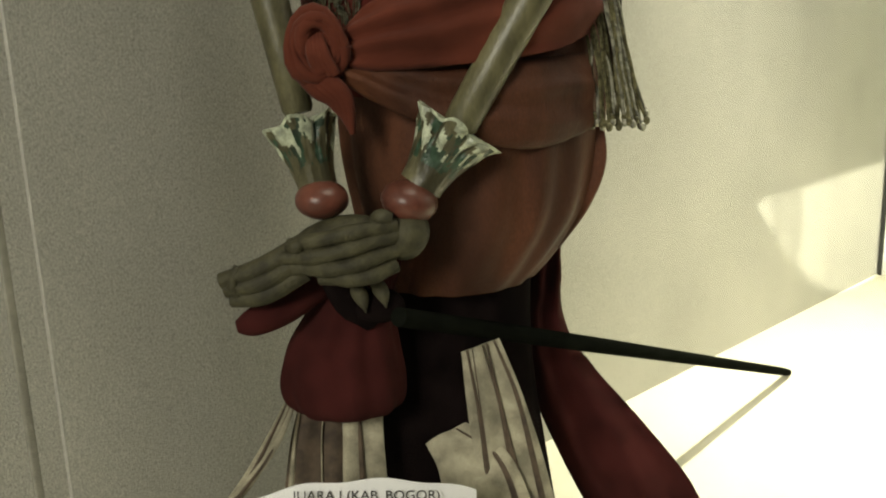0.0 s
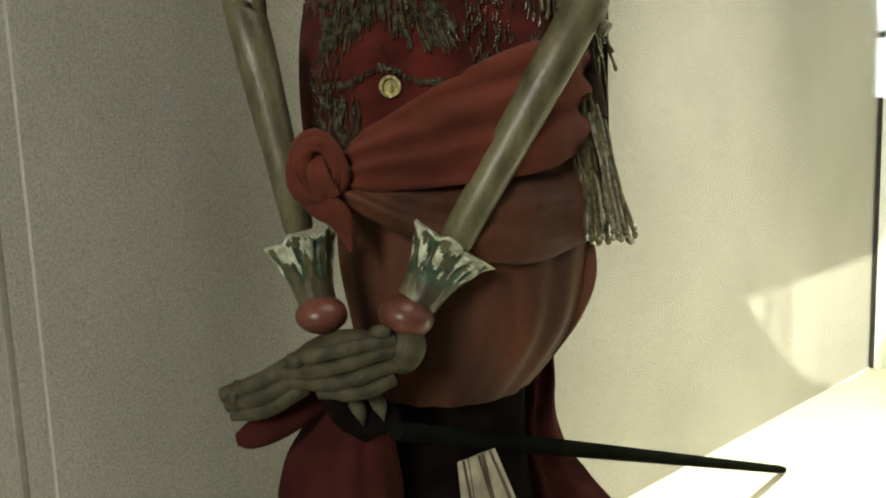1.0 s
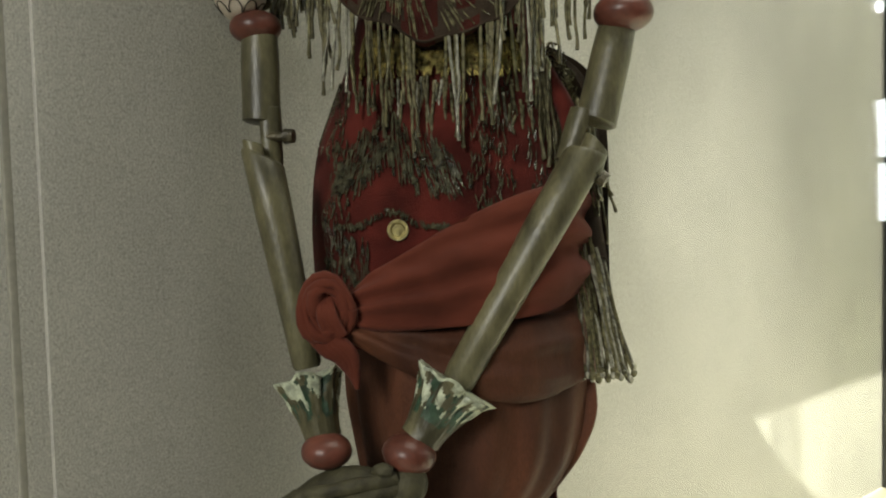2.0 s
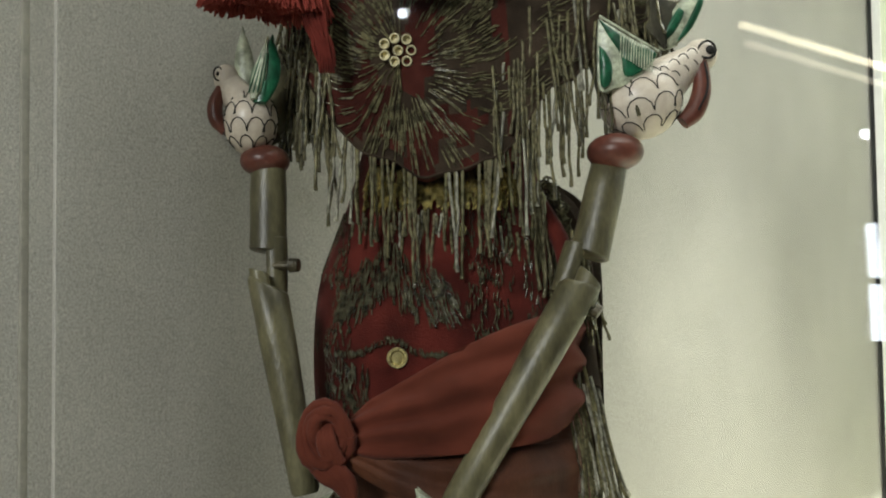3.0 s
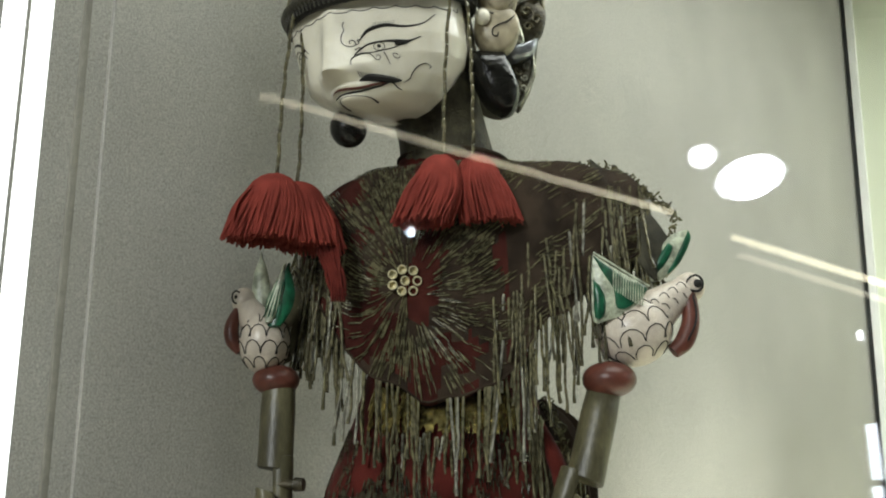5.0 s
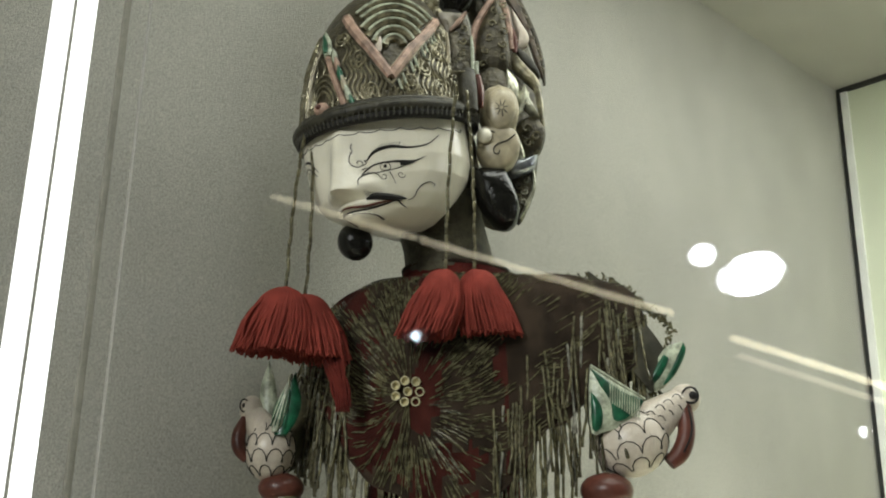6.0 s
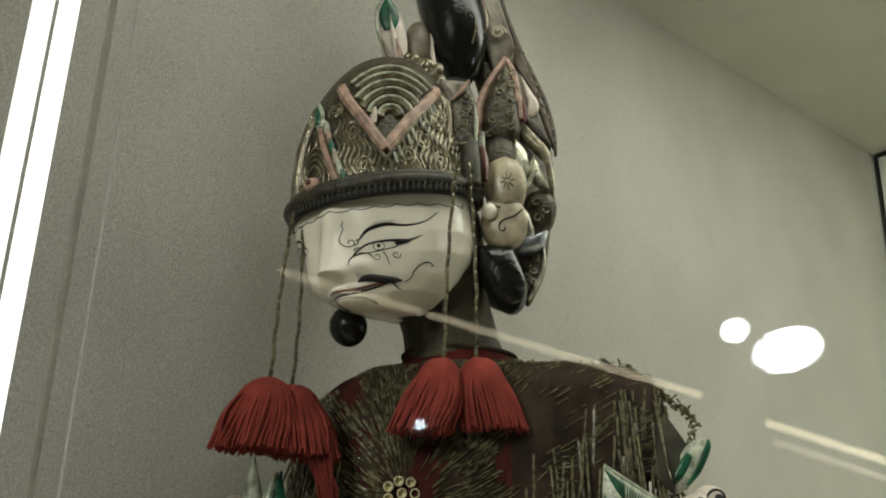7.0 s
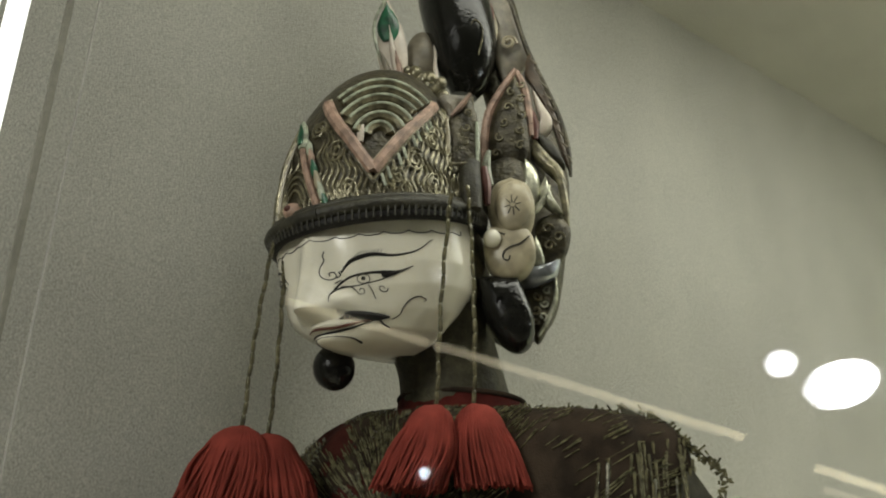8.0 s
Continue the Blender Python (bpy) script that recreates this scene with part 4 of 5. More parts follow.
# silvered leaves behind the ear discs, dark scrolled panel, band painted as a bluish highlight, carved foot
shield([(0.0360, 1.5850), (0.0429, 1.5764), (0.0446, 1.5607), (0.0368, 1.5480), (0.0330, 1.5556), (0.0345, 1.5695)], 0.536, 0.004, I_SILVER)
shield([(0.0476, 1.5740), (0.0520, 1.5600), (0.0575, 1.5500), (0.0510, 1.5530), (0.0440, 1.5620)], 0.536, 0.004, I_SILVER)
rim([(0.0500, 1.5840), (0.0560, 1.5720), (0.0585, 1.5580), (0.0600, 1.5440)], 0.540, 0.0022, I_GILT)
rim([(0.0350, 1.5480), (0.0420, 1.5500), (0.0470, 1.5580), (0.0500, 1.5660)], 0.533, 0.0016, I_SILVER)
shield([(0.0539, 1.5530), (0.0615, 1.5433), (0.0590, 1.5283), (0.0493, 1.5220), (0.0425, 1.5332), (0.0430, 1.5467)], 0.540, 0.004, I_DEEP)
for c in ((0.049, 1.541), (0.055, 1.536), (0.050, 1.531)):
    tube(pb, [(c[0] + 0.0034 * (1 - q / 12) * math.cos(q * 0.8), 0.5355 - 0.0001 * q, c[1] + 0.0034 * (1 - q / 12) * math.sin(q * 0.8)) for q in range(10)], 0.0008, 5, I_GILT)
shield([(0.0425, 1.5370), (0.0462, 1.5283), (0.0470, 1.5190), (0.0386, 1.5200), (0.0395, 1.5280)], 0.534, 0.003, I_SILVER)
shield([(0.0560, 1.5225), (0.0537, 1.5139), (0.0457, 1.5085), (0.0360, 1.5070), (0.0340, 1.5119), (0.0396, 1.5171), (0.0477, 1.5192)], 0.534, 0.005, I_BLUEGLINT)
shield([(0.0538, 1.5155), (0.0540, 1.5010), (0.0499, 1.4884), (0.0440, 1.4780), (0.0390, 1.4883), (0.0360, 1.5090)], 0.541, 0.004, I_DEEP)
rim([(0.0530, 1.5130), (0.0532, 1.5010), (0.0490, 1.4890), (0.0440, 1.4800)], 0.538, 0.0014, I_SILVER)
for k in range(7):
    c = Vector((0.0455 + 0.004 * (k % 2) - 0.0006 * k, 0.5370, 1.509 - 0.0036 * k))
    tube(pb, [c + Vector((0.0026 * (1 - q / 10) * math.cos(q * 0.8 + k), -0.0004, 0.0026 * (1 - q / 10) * math.sin(q * 0.8 + k))) for q in range(9)], 0.0008, 5, I_SILVER if k % 2 else I_GILT)
rim([(0.0160, 1.5850), (0.0150, 1.5740), (0.0180, 1.5640)], 0.528, 0.0026, I_MINT)
ball(pb, (0.026, 0.540, 1.566), (0.016, 0.010, 0.022), I_DEEP)
# ear discs: an upper one with a raised ring, a lower one, a small pale ball, painted star and curl
shield([(0.0294, 1.5590), (0.0385, 1.5545), (0.0422, 1.5419), (0.0385, 1.5290), (0.0299, 1.5235), (0.0215, 1.5290), (0.0176, 1.5420), (0.0210, 1.5545)], 0.5085, 0.0035, I_IVORY, deep=0.012)
shield([(0.0305, 1.5560), (0.0375, 1.5520), (0.0405, 1.5419), (0.0370, 1.5315), (0.0305, 1.5275), (0.0240, 1.5315), (0.0212, 1.5420), (0.0240, 1.5520)], 0.5060, 0.0030, I_IVORY)
shield([(0.0288, 1.5344), (0.0385, 1.5300), (0.0429, 1.5187), (0.0385, 1.5075), (0.0288, 1.5026), (0.0200, 1.5075), (0.0160, 1.5187), (0.0190, 1.5300)], 0.5090, 0.0035, I_IVORY, deep=0.012)
ball(pb, (0.0206, 0.504, 1.5222), (0.0046, 0.0045, 0.0050), I_CREAM)
for k in range(8):
    w = k * math.pi / 4 + 0.2
    tube(pb, [(0.0309 + 0.0012 * math.cos(w), 0.5029, 1.5408 + 0.0012 * math.sin(w)), (0.0309 + 0.0044 * math.cos(w), 0.5033, 1.5408 + 0.0060 * math.sin(w))], 0.00035, 4, I_INK)
tube(pb, [(0.0397, 0.5065, 1.5248), (0.0349, 0.5052, 1.5201), (0.0298, 0.5050, 1.5180), (0.0267, 0.5050, 1.5155), (0.0265, 0.5052, 1.5118), (0.0291, 0.5052, 1.5109), (0.0299, 0.5052, 1.5133)], 0.0004, 5, I_INK, 4)
tube(pb, [(0.0216, 0.5050, 1.5267), (0.0271, 0.5038, 1.5245)], 0.0005, 5, I_INK)
# black hanging lobes with incised lines
shield([(0.0335, 1.5040), (0.0385, 1.4938), (0.0425, 1.4804), (0.0403, 1.4701), (0.0330, 1.4665), (0.0241, 1.4723), (0.0167, 1.4846), (0.0145, 1.4960), (0.0150, 1.5040)], 0.512, 0.0075, I_BLACK, deep=0.012)
for k in range(3):
    tube(pb, [Vector((0.026 + 0.005 * k, 0.5040 + 0.0008 * k, 1.486 - 0.002 * k)) + Vector((0.0030 * math.cos(w), 0, 0.005 * math.sin(w))) for w in (0.4, 1.2, 2.0, 2.8)], 0.0006, 5, I_BLACK, 3)
ball(pb, (-0.0560, 0.503, 1.4525), (0.0105, 0.009, 0.0115), I_BLACK, turn=(0, -20, 0))
# black curled topknot with a painted hook, carved lumps at its foot, the little feather before it
tube(pb, [(-0.001, 0.548, 1.632), (0.0000, 0.547, 1.641), (-0.0015, 0.546, 1.657), (-0.0042, 0.546, 1.6757), (-0.0108, 0.547, 1.701), (-0.022, 0.548, 1.718), (-0.038, 0.548, 1.720)], [0.0080, 0.0135, 0.0190, 0.0215, 0.0215, 0.0160, 0.0060], 24, I_BLACK, 5)
tube(pb, [(0.0065, 0.5290, 1.664), (0.0040, 0.5270, 1.668), (0.0055, 0.5265, 1.672), (0.0095, 0.5290, 1.670), (0.0105, 0.5300, 1.662), (0.0085, 0.5300, 1.650)], 0.0005, 5, I_GILT, 4)
for k in range(16):
    x = -0.040 + 0.0019 * k
    z = 1.6360 - 0.012 * (k / 15) ** 2 + 0.004 * math.sin(k * 2.4)
    ball(pb, (x, 0.532 - 0.004 * (k / 15), z), (0.0042, 0.0036, 0.0052), I_GILT, turn=(0, 20 * math.sin(k), 0), nu=10, nv=7)
rim([(-0.0170, 1.6460), (-0.0160, 1.6360), (-0.0140, 1.6280)], 0.528, 0.0014, I_SCALE)
ball(pb, (-0.0275, 0.542, 1.655), (0.0100, 0.008, 0.0190), I_TAUPE)
rim([(-0.0190, 1.6620), (-0.0178, 1.6540), (-0.0185, 1.6440)], 0.536, 0.0012, I_SCALE)
leaf(pb, (-0.0400, 0.530, 1.632), (-0.0480, 0.528, 1.688), (1, 0, 0.1), 0.0100, 0.003, I_SCALE, point=0.6)
leaf(pb, (-0.0450, 0.5265, 1.658), (-0.0475, 0.5255, 1.684), (1, 0, 0.1), 0.0075, 0.002, I_GREEN, point=0.8)
leaf(pb, (-0.0390, 0.5265, 1.634), (-0.0450, 0.5255, 1.668), (1, 0, 0.1), 0.0024, 0.002, I_SCALE, point=0.8)
leaf(pb, (-0.0355, 0.527, 1.628), (-0.0400, 0.525, 1.650), (1, 0, 0.1), 0.0026, 0.002, I_PINK, point=0.8)
leaf(pb, (-0.0430, 0.527, 1.634), (-0.0500, 0.525, 1.652), (1, 0, 0.1), 0.0022, 0.002, I_TAUPE, point=0.8)
tube(pb, [(-0.0480, 0.526, 1.690), (-0.0545, 0.526, 1.670), (-0.0505, 0.527, 1.650), (-0.0400, 0.529, 1.630)], 0.0011, 6, I_MINT, 4)
# wooden trunk and the stick that carries it down to the floor
body(pb, [(0.0, 0.552, 1.430, 0.030, 0.024), (0.0, 0.553, 1.410, 0.055, 0.030), (0.0, 0.553, 1.340, 0.045, 0.030), (0.0, 0.550, 1.200, 0.038, 0.026)], mi=I_OLIVE)
tube(pb, [(0.0, 0.550, 1.22), (0.0, 0.550, FLOOR + 0.001)], 0.009, 12, I_OLIVE)
tube(pb, [(-0.093, 0.518, 1.325), (-0.082, 0.545, 1.365), (-0.045, 0.556, 1.398), (0.0, 0.556, 1.405), (0.075, 0.540, 1.390), (0.095, 0.512, 1.325)], 0.008, 12, I_OLIVE, 4)
tagged(link("puppet", pb, P_MATS), "carved and painted wooden rod puppet in a gilt crown", "puppet")

# ---------- costume ----------
def thing(name, label, category, group=""):
    return tagged(empty(name), label, category, group)


# neck band of red velvet with a dark cord rim
neck = thing("neck_band", "red velvet neck band with a dark rim round the puppet's neck", "collar")
bm = bmesh.new()
body(bm, [(0.003, 0.548, 1.426, 0.036, 0.034), (0.004, 0.548, 1.438, 0.0345, 0.0325), (0.004, 0.548, 1.446, 0.0335, 0.0315)], caps=False)
part("band", bm, VELVET, neck)
bm = bmesh.new()
tube(bm, [(0.004 + 0.0330 * math.cos(w), 0.548 + 0.0312 * math.sin(w), 1.4460) for w in (2 * math.pi * k / 32 for k in range(33))], 0.0016, 8)
part("rim", bm, DARKVELVET, neck, "dark cord rim")

STRANDS = []
# vest: red velvet trunk
vest = thing("vest", "red velvet vest with bead embroidery and gold buttons", "vest")
bm = bmesh.new()
VEST = [(0.004, 0.548, 1.330, 0.046, 0.040), (0.0015, 0.547, 1.290, 0.0545, 0.046), (0.000, 0.545, 1.250, 0.068, 0.052), (0.001, 0.543, 1.215, 0.073, 0.057), (0.002, 0.543, 1.180, 0.073, 0.058), (0.002, 0.543, 1.150, 0.071, 0.058)]
body(bm, VEST, fold=0.008, count=7)
part("cloth", bm, VELVET, vest)


def vest_at(x, z, out=0.001):
    """A place on the front of the vest."""
    for p, q in zip(VEST, VEST[1:]):
        if z >= q[2] or q is VEST[-1]:
            t = (p[2] - z) / (p[2] - q[2])
            cx, cy, _, rx, ry = [a + (b - a) * t for a, b in zip(p, q)]
            break
    u = max(-0.98, min(0.98, (x - cx) / rx))
    return Vector((cx + rx * u, cy - (ry + out) * math.sqrt(1 - u * u), z))


for x, z, k in ((-0.0235, 1.2090, 1.0), (0.0085, 1.2720, 0.62)):
    bm = bmesh.new()
    p = vest_at(x, z, 0.001)
    turned(bm, p + Vector((0, 0.002, 0)), p + Vector((0, -0.0022, 0.0002)), [(0, 0.0040 * k), (0.6, 0.0052 * k), (1, 0.0050 * k), (1.0, 0.0036 * k), (0.7, 0.0030 * k), (0.7, 0.0004)], n=18)
    part("button", bm, BRASS, vest, "round gold button")
# bead sprays: scattered bugle beads on the cloth, denser in two drooping wings and along the hem lines
bm = bmesh.new()
for k in range(1700):
    if k < 360:
        x = rng.uniform(-0.053, 0.006)
        low = 1.227 + 0.014 * math.exp(-((x + 0.029) / 0.011) ** 2)
        tip = max(0.0, abs(x + 0.024) - 0.018) / 0.012
        z = low + 0.004 + 0.024 * rng.random() ** 1.3 * (1 - 0.55 * min(1, tip))
        d = Vector(((x + 0.026) * 14 + rng.gauss(0, 0.12), 0, -1)).normalized() * rng.uniform(0.005, 0.0105)
    elif k < 540:
        x = rng.uniform(-0.056, 0.002)
        z = 1.2105 + 0.0075 * math.exp(-((x + 0.027) / 0.011) ** 2) + rng.uniform(-0.001, 0.001) + 0.0012 * (k % 2)
        d = Vector((rng.uniform(-0.4, 0.4), 0, -1)).normalized() * 0.0018
    elif k < 710:
        x = -0.047 + rng.uniform(-0.009, 0.009)
        z = rng.uniform(1.172, 1.206)
        d = Vector((0.0, 0, -1)) * 0.004
    else:
        x = rng.choice((-0.052, -0.057, -0.060, -0.062, 0.016, 0.022, 0.030, 0.045, 0.055, 0.062)) + rng.uniform(-0.005, 0.005)
        z = rng.uniform(1.19, 1.285)
        d = Vector((rng.uniform(-0.3, 0.3), 0, -1)).normalized() * 0.004
    p, q = vest_at(x, z, 0.0015), vest_at(x + d.x, z + d.z, 0.0022)
    tube(bm, [p, q], 0.00034, 5)
tagged(part("bead_spray", bm, VESTBEADS, vest, "smoky gold bead embroidery"), kind="stuff")
for k in range(64):
    x = rng.choice((rng.uniform(0.022, 0.062), rng.uniform(-0.048, 0.004)))
    p = vest_at(x, rng.uniform(1.262, 1.292) if x > 0.02 else rng.uniform(1.275, 1.29), 0.003)
    STRANDS.append((p, rng.uniform(0.6, 1.1)))
# gold lace at the waist under the collar
bm = bmesh.new()
for k in range(420):
    x = -0.040 + 0.078 * k / 419
    z = 1.296 + rng.uniform(-0.010, 0.006)
    tube(bm, [vest_at(x, z + 0.006, 0.002), vest_at(x + rng.uniform(-0.003, 0.003), z - 0.004, 0.004)], 0.0007, 5)
tagged(part("lace", bm, GOLDLACE, vest, "gold lace edging"), kind="stuff")

# fringed collar: a dark velvet cape over the shoulders
collar = thing("fringed_collar", "dark red velvet shoulder collar with bead rosette and long fringe", "collar")
CAPE_C = Vector((0.004, 0.548, 1.438))
HEM = [(-180, 0.060, 1.36), (-150, 0.062, 1.365), (-120, 0.088, 1.386), (-90, 0.095, 1.382), (-60, 0.085, 1.356), (-30, 0.070, 1.312), (0, 0.068, 1.298), (25, 0.070, 1.306), (50, 0.083, 1.345), (70, 0.104, 1.378), (88, 0.118, 1.392), (105, 0.114, 1.392), (130, 0.080, 1.37), (155, 0.062, 1.36), (180, 0.060, 1.36)]


def hem(a):
    a = (a + 180) % 360 - 180
    for p, q in zip(HEM, HEM[1:]):
        if a <= q[0]:
            t = (a - p[0]) / (q[0] - p[0])
            t = t * t * (3 - 2 * t)
            return p[1] + (q[1] - p[1]) * t, p[2] + (q[2] - p[2]) * t
    return HEM[-1][1:]


def cape_at(a, t, out=0.0):
    """a: degrees from the front towards the puppet's own left shoulder; t: 0 at the neck, 1 at the hem."""
    R, zh = hem(a)
    r = 0.030 + (R - 0.030) * math.sin(t * math.pi / 2) ** 0.75 + out
    flat = 1.1 + 1.6 * math.exp(-(((a - 88) / 36) ** 2))
    z = CAPE_C.z - (CAPE_C.z - zh) * (1 - math.cos(t * math.pi / 2)) ** flat + out * 0.4
    w = radians(a - 8)
    return Vector((CAPE_C.x + r * math.sin(w), CAPE_C.y - r * 0.86 * math.cos(w), z + 0.0012 * math.sin(a * 0.31) * t))


bm = bmesh.new()
grid = [[bm.verts.new(cape_at(-180 + 360 * i / 240, 0.02 + 0.98 * j / 40)) for i in range(240)] for j in range(41)]
inner = [[bm.verts.new(cape_at(-180 + 360 * i / 240, 1 - 0.9 * j / 3, -0.003)) for i in range(240)] for j in range(4)]
rings_to(bm, grid + inner, 0, caps=False)
for f in bm.faces:
    c = f.calc_center_median()
    v = noise.noise(c * 45) + 0.5 * noise.noise(c * 120)
    f.material_index = 0 if v > (0.02 if c.x < -0.004 else 0.16) and c.x < 0.034 else 1
part("cape", bm, [COLLARVELVET, DARKVELVET], collar)
# rosette
BROOCH = cape_at(-14, 0.74, 0.003)
for k in range(8):
    w = 2 * math.pi * k / 7
    r = 0.0 if k == 7 else 0.0066 + 0.0006 * math.sin(k * 2.3)
    c = BROOCH + Vector((r * math.cos(w), 0.001 * math.cos(w), r * math.sin(w)))
    bm = bmesh.new()
    turned(bm, c + Vector((0, 0.004, 0)), c + Vector((0.0003 * math.cos(w), -0.0018, -0.0006)), [(0, 0.0022), (0.7, 0.0027), (1, 0.0026), (1, 0.0019), (0.5, 0.0017), (0.5, 0.0003)], n=14)
    part("sequin", bm, SEQUIN, collar, "gold sequin of the rosette")
bm = bmesh.new()
for k in range(620):
    w, r = rng.uniform(0, 2 * math.pi), 0.011 + 0.034 * rng.random() ** 0.8
    a0, t0 = -14 + math.degrees(math.cos(w) * r / 0.068), 0.74 - math.sin(w) * r / 0.115
    a1, t1 = -14 + math.degrees(math.cos(w) * (r + 0.007) / 0.068), 0.74 - math.sin(w) * (r + 0.007) / 0.115
    if 0.05 < t0 < 0.98 and 0.05 < t1 < 1.0:
        tube(bm, [cape_at(a0, t0, 0.0006), cape_at(a1, t1, 0.0014)], 0.00034, 5)
for k in range(3600):
    a, t = rng.uniform(-118, 118), rng.uniform(0.12, 1.0)
    c = cape_at(a, t)
    if noise.noise(c * 45) + 0.5 * noise.noise(c * 120) < 0.0 and not (a > 40 and t < 0.8 and rng.random() < 0.8):
        da, dt = (a + 14) * 0.068 / 57, (t - 0.74) * 0.115
        far = max(0.004, math.hypot(da, dt))
        reach = rng.uniform(0.004, 0.008)
        wide = rng.gauss(0, 0.25)
        ea, et = a + (da / far + wide * 0.5) * reach / 0.068 * 57, t + (dt / far + wide * 0.5) * reach / 0.115
        if 0.05 < et < 1.0:
            tube(bm, [cape_at(a, t, 0.0004), cape_at(ea, et, 0.0013)], 0.0003, 4)
tagged(part("bead_spray", bm, BEADS, collar, "radiating smoky gold bead embroidery"), kind="stuff")
# rolled bead edge round the hem and fringe lumps on the shoulders
bm = bmesh.new()
tube(bm, [cape_at(-110 + 4 * k, 1.0, 0.001) for k in range(60)], 0.0007, 6)
part("hem_cord", bm, DARKVELVET, collar)


def strand_mesh(length, sway, seed):
    r = random.Random(seed)
    bm = bmesh.new()
    x = y = 0.0
    pts = []
    for k in range(9):
        t = k / 8
        pts.append((x * t, y * t, -length * t))
        x += r.uniform(-sway, sway)
        y += r.uniform(-sway, sway) * 0.5
    rows = smooth_path([(*p, 0.00105) for p in pts], 3)
    tube(bm, [p[:3] for p in rows], [0.00078 + 0.00012 * (i % 3 == 1) + (0.0003 if i >= len(rows) - 2 else 0) for i in range(len(rows))], 6)
    me = bpy.data.meshes.new("fringe_strand")
    bm.to_mesh(me)
    bm.free()
    me.materials.append(SILVERBEADS if seed == 5 else (BEADS if seed % 2 else CORDBEADS))
    me.shade_smooth()
    return me


LONGS = [strand_mesh(0.044, 0.0013, k) for k in range(6)]
SHORTS = [strand_mesh(0.032, 0.0011, k + 10) for k in range(5)]


def hang(meshes, parent, place, tilt=(0, 0, 0), stretch=1.0):
    ob = new("fringe_strand", rng.choice(meshes))
    ob.parent = parent
    ob.matrix_basis = Matrix.LocRotScale(place, Euler((tilt[0], tilt[1], rng.uniform(0, 6.28))), (1, 1, stretch))
    return ob


for p, q in STRANDS:
    hang(LONGS, vest, p, (rng.gauss(0, 0.08), rng.gauss(0, 0.08)), q)
for k in range(124):
    a = -112 + 216 * k / 123 + rng.uniform(-0.8, 0.8)
    if -34 < a < 34 and rng.random() < 0.42:
        continue
    p = cape_at(a, 1.0, 0.0006)
    hang(LONGS, collar, p, (rng.gauss(0, 0.05), rng.gauss(0, 0.05)), rng.uniform(0.78, 1.28))
for k in range(206):
    a = rng.uniform(-118, -45) if k < 120 else rng.uniform(26, 98)
    p = cape_at(a, rng.uniform(0.72, 0.97), 0.0012)
    hang(LONGS, collar, p, (rng.gauss(0, 0.06), rng.gauss(0, 0.08)), rng.uniform(0.75, 1.45))

# dark wing-like flap on the shoulder
flap = thing("shoulder_flap", "dark olive cloth shoulder flap with a ragged bead edge", "flap")
bm = bmesh.new()
rows = []
for k in range(15):
    t = k / 14
    c = Vector((0.0940 + 0.0260 * t - 0.0020 * t * t, 0.5300 - 0.0160 * math.sin(t * 1.5), 1.4385 - 0.0700 * t))
    half = 0.0085 + 0.0110 * math.sin(min(1.0, t * 1.25) * math.pi * 0.62) if t < 0.8 else 0.0130 * (1 - t) / 0.2 + 0.0012
    row = []
    for i in range(17):
        u = i / 8 - 1
        row.append(bm.verts.new(c + Vector((half * u, 0.0012 * math.sin(u * 7 + t * 3) * t + 0.004 * u * u, -0.0060 * u * (1 - t) + 0.0008 * math.sin(u * 5)))))
    rows.append(row)
rings_to(bm, rows, 0, closed=False)
bmesh.ops.solidify(bm, geom=list(bm.faces), thickness=0.0016)
part("cloth", bm, OLIVECLOTH, flap)
bm = bmesh.new()
for k in range(420):
    t = rng.random()
    x, y, z = ((0.100 + 0.034 * t, 0.532 - 0.004 * t, 1.4385 - 0.029 * t) if k < 200 else ((0.032 + 0.070 * t, 0.533, 1.4395) if k < 330 else (0.134 - 0.012 * t, 0.526, 1.409 - 0.040 * t)))
    q = Vector((x, y, z)) + Vector((rng.gauss(0, 0.0012), rng.gauss(0, 0.0015), rng.gauss(0, 0.0011)))
    tube(bm, [q, q + Vector((rng.gauss(0, 0.0016), rng.gauss(0, 0.0012), rng.gauss(0, 0.0016)))], 0.0006, 5)
tagged(part("bead_edge", bm, BEADS, flap, "ragged dark bead edging"), kind="stuff")
for k in range(24):
    hang(LONGS[1:5], flap, (0.083 + 0.0013 * k, 0.5255 - 0.0002 * k, 1.4375 - 0.0009 * k), (rng.gauss(0, 0.04), -0.28 + rng.gauss(0, 0.05)), rng.uniform(0.7, 1.2))

# fringed bustle behind the waist
bustle = thing("waist_fringe", "dark fringed cloth at the back of the puppet's waist", "fringe")
bm = bmesh.new()
ribbon(bm, [(0.050, 0.560, 1.300, 0.012, 0.004, 0.003), (0.064, 0.556, 1.285, 0.014, 0.004, 0.006), (0.074, 0.552, 1.262, 0.012, 0.004, 0.008), (0.078, 0.550, 1.236, 0.010, 0.003, 0.006), (0.078, 0.550, 1.205, 0.010, 0.003, 0.004), (0.080, 0.552, 1.150, 0.008, 0.003, 0.003)], 10, 0, 0.006, 0.002)
part("cloth", bm, DARKVELVET, bustle)
bm = bmesh.new()
tube(bm, [(0.050, 0.520, 1.290), (0.062, 0.510, 1.262), (0.064, 0.507, 1.235), (0.058, 0.505, 1.222)], [0.004, 0.005, 0.005, 0.004], 10, 0, 5)
part("cord", bm, VELVET, bustle, "red velvet cord")
